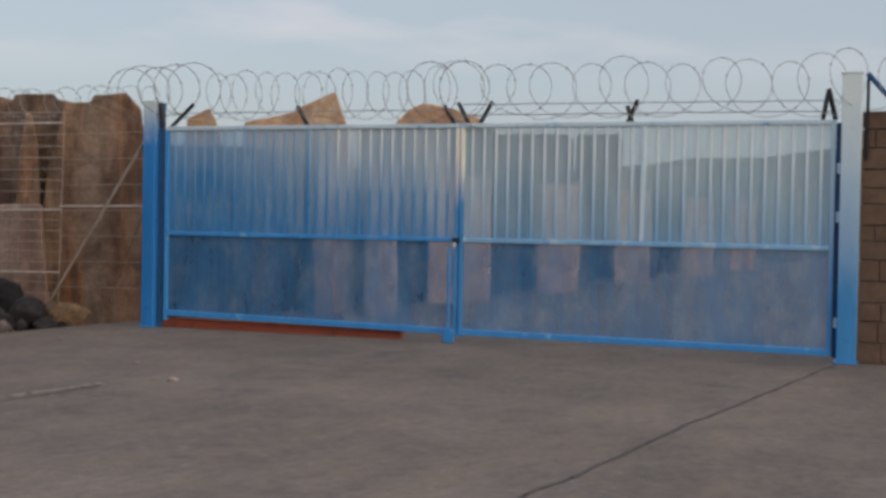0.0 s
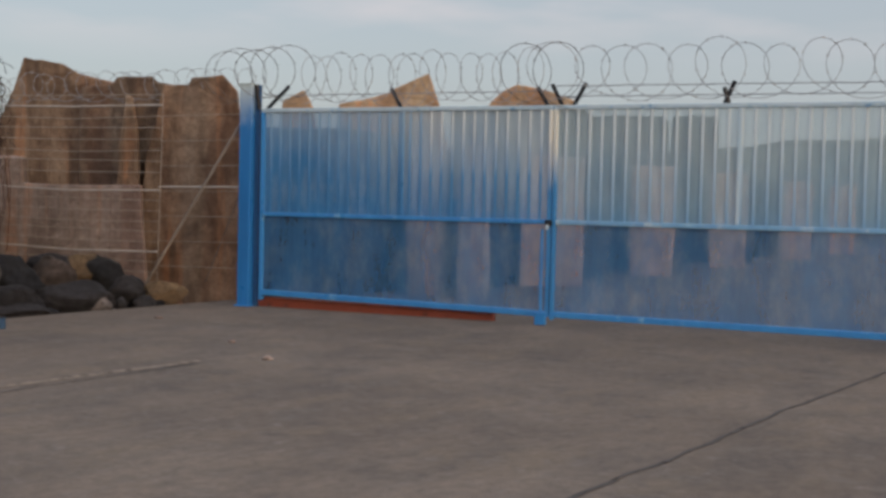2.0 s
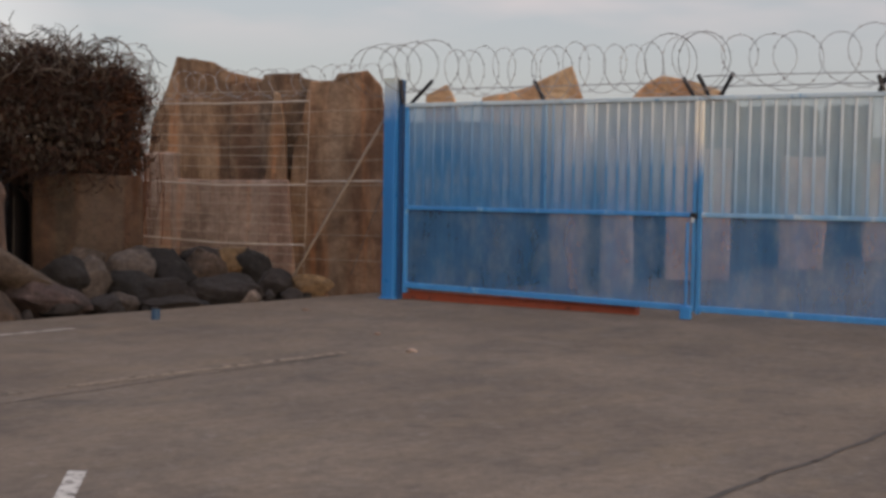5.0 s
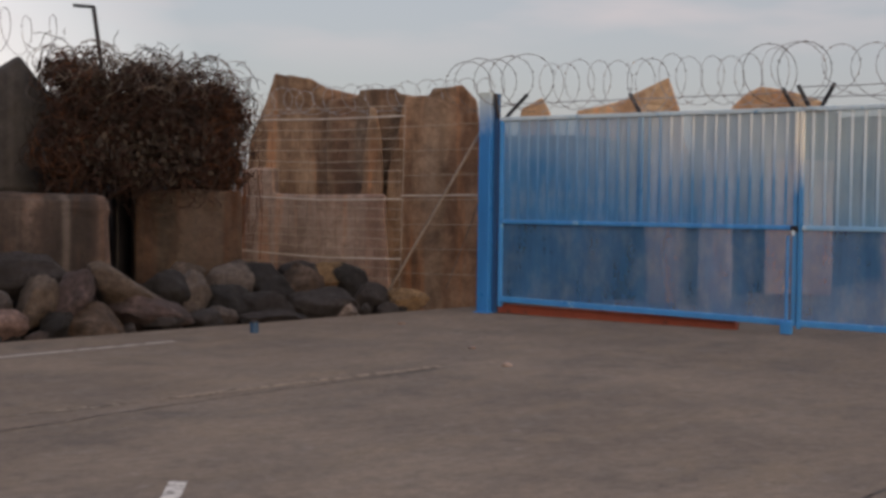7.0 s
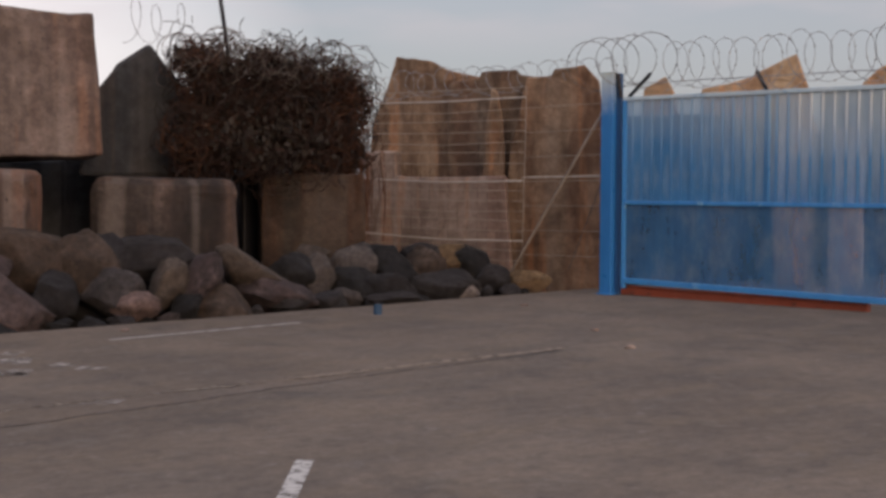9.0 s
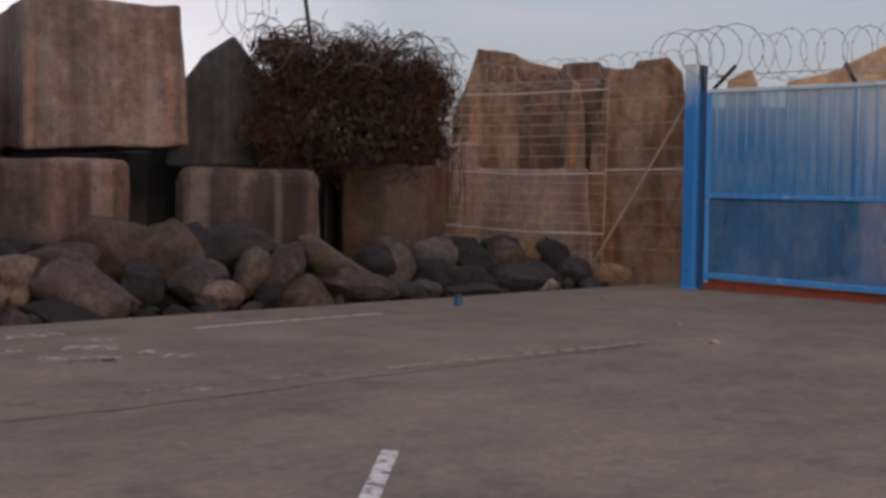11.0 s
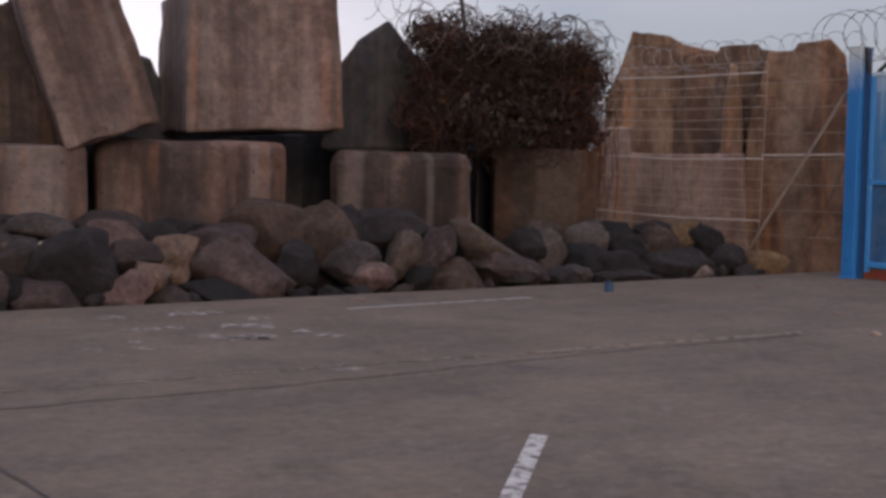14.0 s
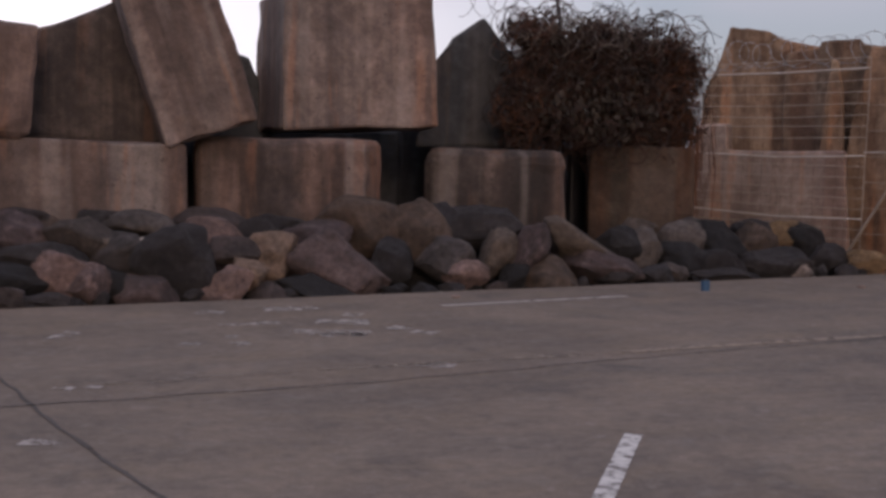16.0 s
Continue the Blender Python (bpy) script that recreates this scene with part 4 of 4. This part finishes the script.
# ---- razor wire ----
def coil(name, m, x0, x1, pitch, r, z, seed, mat=M_RAZOR, wire=0.0047, sag=0.05, label="loose coil of tarnished razor wire along the gate top", group="razor wire", face=0.85):
    rnd = random.Random(seed)
    turns = max(1, round((x1 - x0) / pitch))
    n = turns * 22
    pts, kr, kz, kx = [], 1.0, 0.0, 0.0
    tgt = (1.0, 0.0, 0.0)
    for i in range(n + 1):
        a = i / 22 * math.tau - math.pi / 2
        if i % 22 == 0:
            tgt = (rnd.uniform(0.85, 1.08), rnd.uniform(-sag, sag), rnd.uniform(-0.35, 0.35) * pitch)
        kr += (tgt[0] - kr) * 0.2
        kz += (tgt[1] - kz) * 0.12
        kx += (tgt[2] - kx) * 0.12
        pts.append((x0 + (x1 - x0) * i / n + kx + math.cos(a) * r * kr * face, math.cos(a) * r * kr * 0.6, z + kz + math.sin(a) * r * kr))
    bm = tube(bmesh.new(), pts, wire, 4)
    for i in range(3, n, 2):      # barbs
        p = Vector(pts[i])
        d = (Vector(pts[i + 1 if i < n else i]) - p).normalized() if i < n else Vector((1, 0, 0))
        s = d.cross(Vector((rnd.uniform(-1, 1), rnd.uniform(-1, 1), rnd.uniform(-1, 1)))).normalized() * 0.022
        v = [bm.verts.new(p + q) for q in (s, d * 0.012, -s, -d * 0.012)]
        bm.faces.new(v)
    ob = link(name, bm, mat)
    ob.matrix_world = m
    return tagged(ob, label, "razor wire", group)


coil("razor_wire_coil", GATE, 0.85, 4.3, 0.26, 0.34, 3.13, 1, face=0.5)
coil("razor_wire_coil", GATE, 4.35, 9.1, 0.40, 0.34, 3.14, 2, face=0.95)
coil("razor_wire_coil", GATE, -0.45, 0.75, 0.24, 0.39, 3.20, 3, mat=M_OLDWIRE, label="bunched dark razor wire over the gate post")
coil("razor_wire_coil", GATE, 4.0, 4.75, 0.5, 0.40, 3.16, 9, mat=M_OLDWIRE, label="large slack loop of razor wire at the gate centre")
coil("razor_wire_coil", GATE, 8.9, 10.2, 0.42, 0.34, 3.18, 6, label="razor wire running past the wide gate post")
coil("razor_wire_coil", at(GATE, 0, 1.0), -5.6, -0.5, 0.30, 0.22, 3.22, 4, label="distant coil of razor wire above the concrete blocks")
for k, (z0, z1, x0, x1) in enumerate(((2.93, 2.93, 0.3, 4.4), (2.99, 2.97, 4.5, 9.0), (2.86, 2.85, 4.5, 9.0))):
    pts = [(x0 + (x1 - x0) * i / 24, 0.02, z0 + (z1 - z0) * i / 24 + 0.012 * noise.noise(Vector((i * 0.5, k, 0)))) for i in range(25)]
    w = link("barbed_strand", tube(bmesh.new(), pts, 0.007, 4), M_RAZOR)
    w.matrix_world = GATE
    tagged(w, "taut strand of barbed wire between the gate arms", "barbed wire", "razor wire")

# ---- mesh fence ----
fence = new("mesh_fence")
fence.matrix_world = GATE
tagged(fence, "leaning panel fence of pale welded wire over brown blocks", "fence")
XL, XR = -4.75, -1.48
for i, z in enumerate((2.97, 2.82, 2.66, 2.49, 2.33, 2.17, 2.01, 1.85, 1.59, 1.44, 1.29, 1.14, 0.99, 0.84, 0.70, 0.55, 0.40)):
    thick = z in (2.82, 1.59, 0.70)
    lean = 0.05 * (z - 2.83) / 2.1
    part("rail" if thick else "wire", tube(bmesh.new(), [(XL, 0, z + 0.03), ((XL + XR) / 2, 0.01, z + 0.015 - 0.02 * (i % 3)), (XR + lean, 0, z)], 0.014 if thick else 0.006, 6), M_PIPE if thick else M_MESHWIRE, fence)
first = None
for i in range(17):
    x = XL + 0.06 + i * 0.195
    if first is None:
        first = part("upright_wire", tube(bmesh.new(), [(-0.05, 0, 0.35), (0.0, 0, 2.98)], 0.0016, 4), M_RUST, fence)
        first.location.x = x
    else:
        o = new("upright_wire", first.data)
        o.parent, o.location.x = fence, x
part("end_post", tube(bmesh.new(), [(XR - 0.05, 0, 0.2), (XR + 0.02, 0, 2.98)], 0.007, 8), M_BRACE, fence)
part("brace", tube(bmesh.new(), [(-1.75, -0.05, 0.14), (-0.12, -0.03, 2.54)], 0.021, 8), M_BRACE, fence, "slanting pale pipe brace")
part("cross_rail", tube(bmesh.new(), [(XR - 0.04, 0, 1.64), (-0.10, 0, 1.66)], 0.013, 6), M_PIPE, fence)
part("low_brace", tube(bmesh.new(), [(-0.72, 0.05, 0.3), (-0.13, 0.02, 1.6)], 0.008, 6), M_OLDWIRE, fence)
for i in range(7):
    part("wire", tube(bmesh.new(), [(XR - 0.02, 0, 0.5 + i * 0.36), (-0.10, 0, 0.52 + i * 0.36)], 0.004, 4), M_MESHWIRE, fence)

# ---- tangle of rusty wire and weeds on the blocks ----
tangle = new("wire_tangle")
tangle.matrix_world = at(SHORE, 0, 2.3)
tagged(tangle, "huge snarl of rusted razor wire and dry weeds on blocks", "wire tangle")
rt = random.Random(21)


def in_tangle(margin=0.0):
    """A place inside the snarl, whose edge is ragged and domed; margin keeps to the core."""
    while True:
        x, z, y = rt.uniform(-4.35, -0.75), rt.uniform(1.45, 3.75), rt.uniform(-0.2, 0.85)
        rag = 0.24 * noise.noise(Vector((x * 2.3, z * 2.3, 0))) + 0.10 * noise.noise(Vector((x * 6, z * 6, 7)))
        top = 3.56 - 0.10 * max(0, x + 2.6) - 0.40 * max(0, x + 1.35) - 0.5 * max(0, -3.9 - x)
        lowest = 1.70 + 0.14 * noise.noise(Vector((x * 1.9, 4, 0))) - 0.22 * max(0, min(1, (x + 2.0) / 0.4))
        left, right = -4.22 + 0.12 * math.sin(z * 5), -1.07 + 0.28 * math.sin((z - 1.6) * 1.7) - 0.1
        d = min(top - z, z - lowest, x - left, right - x) + rag
        if d > margin and rt.random() < 0.25 + d * 2.5:
            return x + 0.62 * y, y, z


def snarl(count, rmin, rmax, wire, mat, name, label, sides=3, arc=(0.4, 1.1), rise=0.0, side=False):
    bm = bmesh.new()
    for _ in range(count):
        x, y, z = in_tangle()
        while side and -3.75 < x - 0.62 * y < -1.7:
            x, y, z = in_tangle()
        if rise:
            z = max(z, 2.9 + rt.uniform(0, 0.5) - 0.25 * max(0, x + 1.8))
        r, a0 = rt.uniform(rmin, rmax), rt.uniform(0, math.tau)
        tilt = Euler((rt.uniform(-1.1, 1.1), rt.uniform(-0.5, 0.5), rt.uniform(-1.4, 1.4))).to_matrix()
        ln = rt.uniform(*arc) * math.tau
        n = max(5, int(ln * 2.6))
        drift = Vector((rt.uniform(-0.2, 0.2), rt.uniform(-0.1, 0.1), rt.uniform(-0.15, 0.1)))
        c = Vector((x, y, z - (0.12 if not rise else 0)))
        tube(bm, [c + tilt @ Vector((r * math.cos(a0 + ln * i / n), 0.02 * math.sin(i), r * math.sin(a0 + ln * i / n))) + drift * (i / n) for i in range(n + 1)], wire, sides)
    return tagged(part(name, bm, mat, tangle, label), kind="stuff")


snarl(1900, 0.07, 0.24, 0.007, M_RUST, "rusted_coil", "rust-brown tangled coils")
snarl(190, 0.14, 0.32, 0.0065, M_OLDWIRE, "grey_coil", "grey springy coils along the top", rise=1.0)
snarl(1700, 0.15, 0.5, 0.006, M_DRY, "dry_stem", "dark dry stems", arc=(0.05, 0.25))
snarl(460, 0.08, 0.26, 0.005, M_RUST_RED, "red_coil", "reddish rusted coils", side=True)
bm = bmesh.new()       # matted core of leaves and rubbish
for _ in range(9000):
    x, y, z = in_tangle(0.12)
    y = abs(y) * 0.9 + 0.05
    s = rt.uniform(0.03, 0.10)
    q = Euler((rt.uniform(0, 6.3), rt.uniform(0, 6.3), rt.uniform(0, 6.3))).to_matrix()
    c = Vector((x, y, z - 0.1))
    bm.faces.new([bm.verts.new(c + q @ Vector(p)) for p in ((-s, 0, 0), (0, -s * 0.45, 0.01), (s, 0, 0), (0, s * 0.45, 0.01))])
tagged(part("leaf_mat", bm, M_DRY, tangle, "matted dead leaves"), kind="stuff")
bm = bmesh.new()       # dead leaves and rags caught low in the wire
for _ in range(420):
    x, y, z = rt.gauss(-2.9, 0.55), rt.uniform(-0.28, -0.02), rt.gauss(2.15, 0.22)
    s = rt.uniform(0.025, 0.075)
    q = Euler((rt.uniform(0, 6.3), rt.uniform(0, 6.3), rt.uniform(0, 6.3))).to_matrix()
    bm.faces.new([bm.verts.new(Vector((x, y, max(z, 1.75))) + q @ Vector(p)) for p in ((-s, 0, 0), (0, -s * 0.6, 0.01), (s, 0, 0), (0, s * 0.6, 0.012))])
tagged(part("rag_leaf", bm, M_RAG, tangle, "greyish dead leaves caught in the wire"), kind="stuff")
bm = bmesh.new()       # strands that hang in front of the lower block
for _ in range(60):
    x = rt.uniform(-1.75, -0.8)
    z = rt.uniform(1.7, 2.2)
    ln = rt.uniform(0.3, 1.25)
    tube(bm, [(x, -0.05, z), (x + rt.uniform(-0.06, 0.06), -0.08, z - ln * 0.5), (x + rt.uniform(-0.12, 0.12), -0.04, z - ln)], 0.006, 3)
tagged(part("hanging_strand", bm, M_RUST_RED, tangle, "hanging rusty strands"), kind="stuff")

pole = new("bent_pole")
pole.matrix_world = at(SHORE, -3.26, 2.6, 1.5)
part("mast", tube(bmesh.new(), [(0.05, 0, 0), (0.0, 0, 1.88), (-0.12, 0, 2.60)], 0.03, 8), M_BLACK, pole)
part("arm", tube(bmesh.new(), [(-0.11, 0, 2.60), (-0.42, 0, 2.585)], 0.024, 8), M_BLACK, pole)
tagged(pole, "dark bent steel pole with a short arm above the wire tangle", "pole")
# black T-shaped filler added to paint the dark gap between two blocks
gp = new("gap_shade_filler")
gp.matrix_world = at(SHORE, -2.45, 3.3, -0.1)
part("shaft", B(-0.13, 0.13, -0.06, 0.06, 0, 1.72, 0.02), M_BLACK, gp)
part("head", B(-0.32, 0.2, -0.1, 0.1, 1.66, 1.76, 0.03), M_BLACK, gp)
tagged(gp, "added black filler painting the dark gap between blocks", "post")
coil("razor_wire_coil", at(SHORE, 0, 2.5), -4.9, -3.9, 0.33, 0.30, 3.62, 12, label="thin springy coil of wire beside the tangle")

part("wire_arm", tube(bmesh.new(), [(0.16, -0.02, 3.26), (0.50, -0.06, 2.86)], 0.03, 6), M_CHANNEL, pr, "dark blue slanting arm")

# ---- small things ----
for cx, cy, r in ((-2.45, 11.6, 0.045), (-3.1, 12.9, 0.03), (-4.6, 15.2, 0.04), (-7.55, 10.9, 0.04)):
    bm = bmesh.new()
    bmesh.ops.create_icosphere(bm, subdivisions=2, radius=r)
    rough_up(bm, r * 0.6, r, cx)
    chip = link("stone_chip", bm, M_CONC_LOW)
    chip.matrix_world = pose(cx, cy, r * 0.25) @ Matrix.Diagonal((1.3, 1.0, 0.6, 1))
    tagged(chip, "small loose stone lying on the concrete yard", "stone", "loose stones")
stub = new("pipe_stub")
stub.location = (-5.86, 13.5, 0)
part("pipe", tube(bmesh.new(), [(0, 0, -0.05), (0, 0, 0.12)], 0.05, 14), M_STUB, stub)
part("cap", tube(bmesh.new(), [(0, 0, 0.12), (0, 0, 0.135)], 0.045, 14), M_BLACK, stub)
tagged(stub, "short blue steel pipe stub sticking out of the concrete", "pipe")
bm = bmesh.new()
bmesh.ops.create_icosphere(bm, subdivisions=2, radius=0.075)
rough_up(bm, 0.09, 0.09, 3)
lit = link("plastic_bag", bm, M_LITTER)
lit.matrix_world = at(SHORE, -9.51, 0.62, 0.55)
tagged(lit, "crumpled pale plastic bag lying among the boulders", "litter")

# ---- stone wall beside the wide post ----
wall = link("wall_east", B(9.29, 14.0, 0.05, 0.38, -0.1, 2.84), M_MORTAR)
wall.matrix_world = GATE
tagged(wall, "brown coursed stone wall beside the gate post", "wall", kind="structure")
rw = random.Random(6)
zc = 0.0
while zc < 2.7:
    hh = rw.choice((0.18, 0.21, 0.24))
    hh = min(hh, 2.86 - zc)
    xc = 9.27 - rw.uniform(0.0, 0.2)
    while xc < 11.2:
        ww = rw.uniform(0.3, 0.55)
        x0 = max(xc, 9.27)
        bb = B(x0, xc + ww - 0.012, rw.uniform(0.015, 0.035), 0.1, zc + 0.006, zc + hh - 0.008, 0.008)
        s = part("stone", bb, M_BRICK, wall)
        xc += ww
    zc += hh
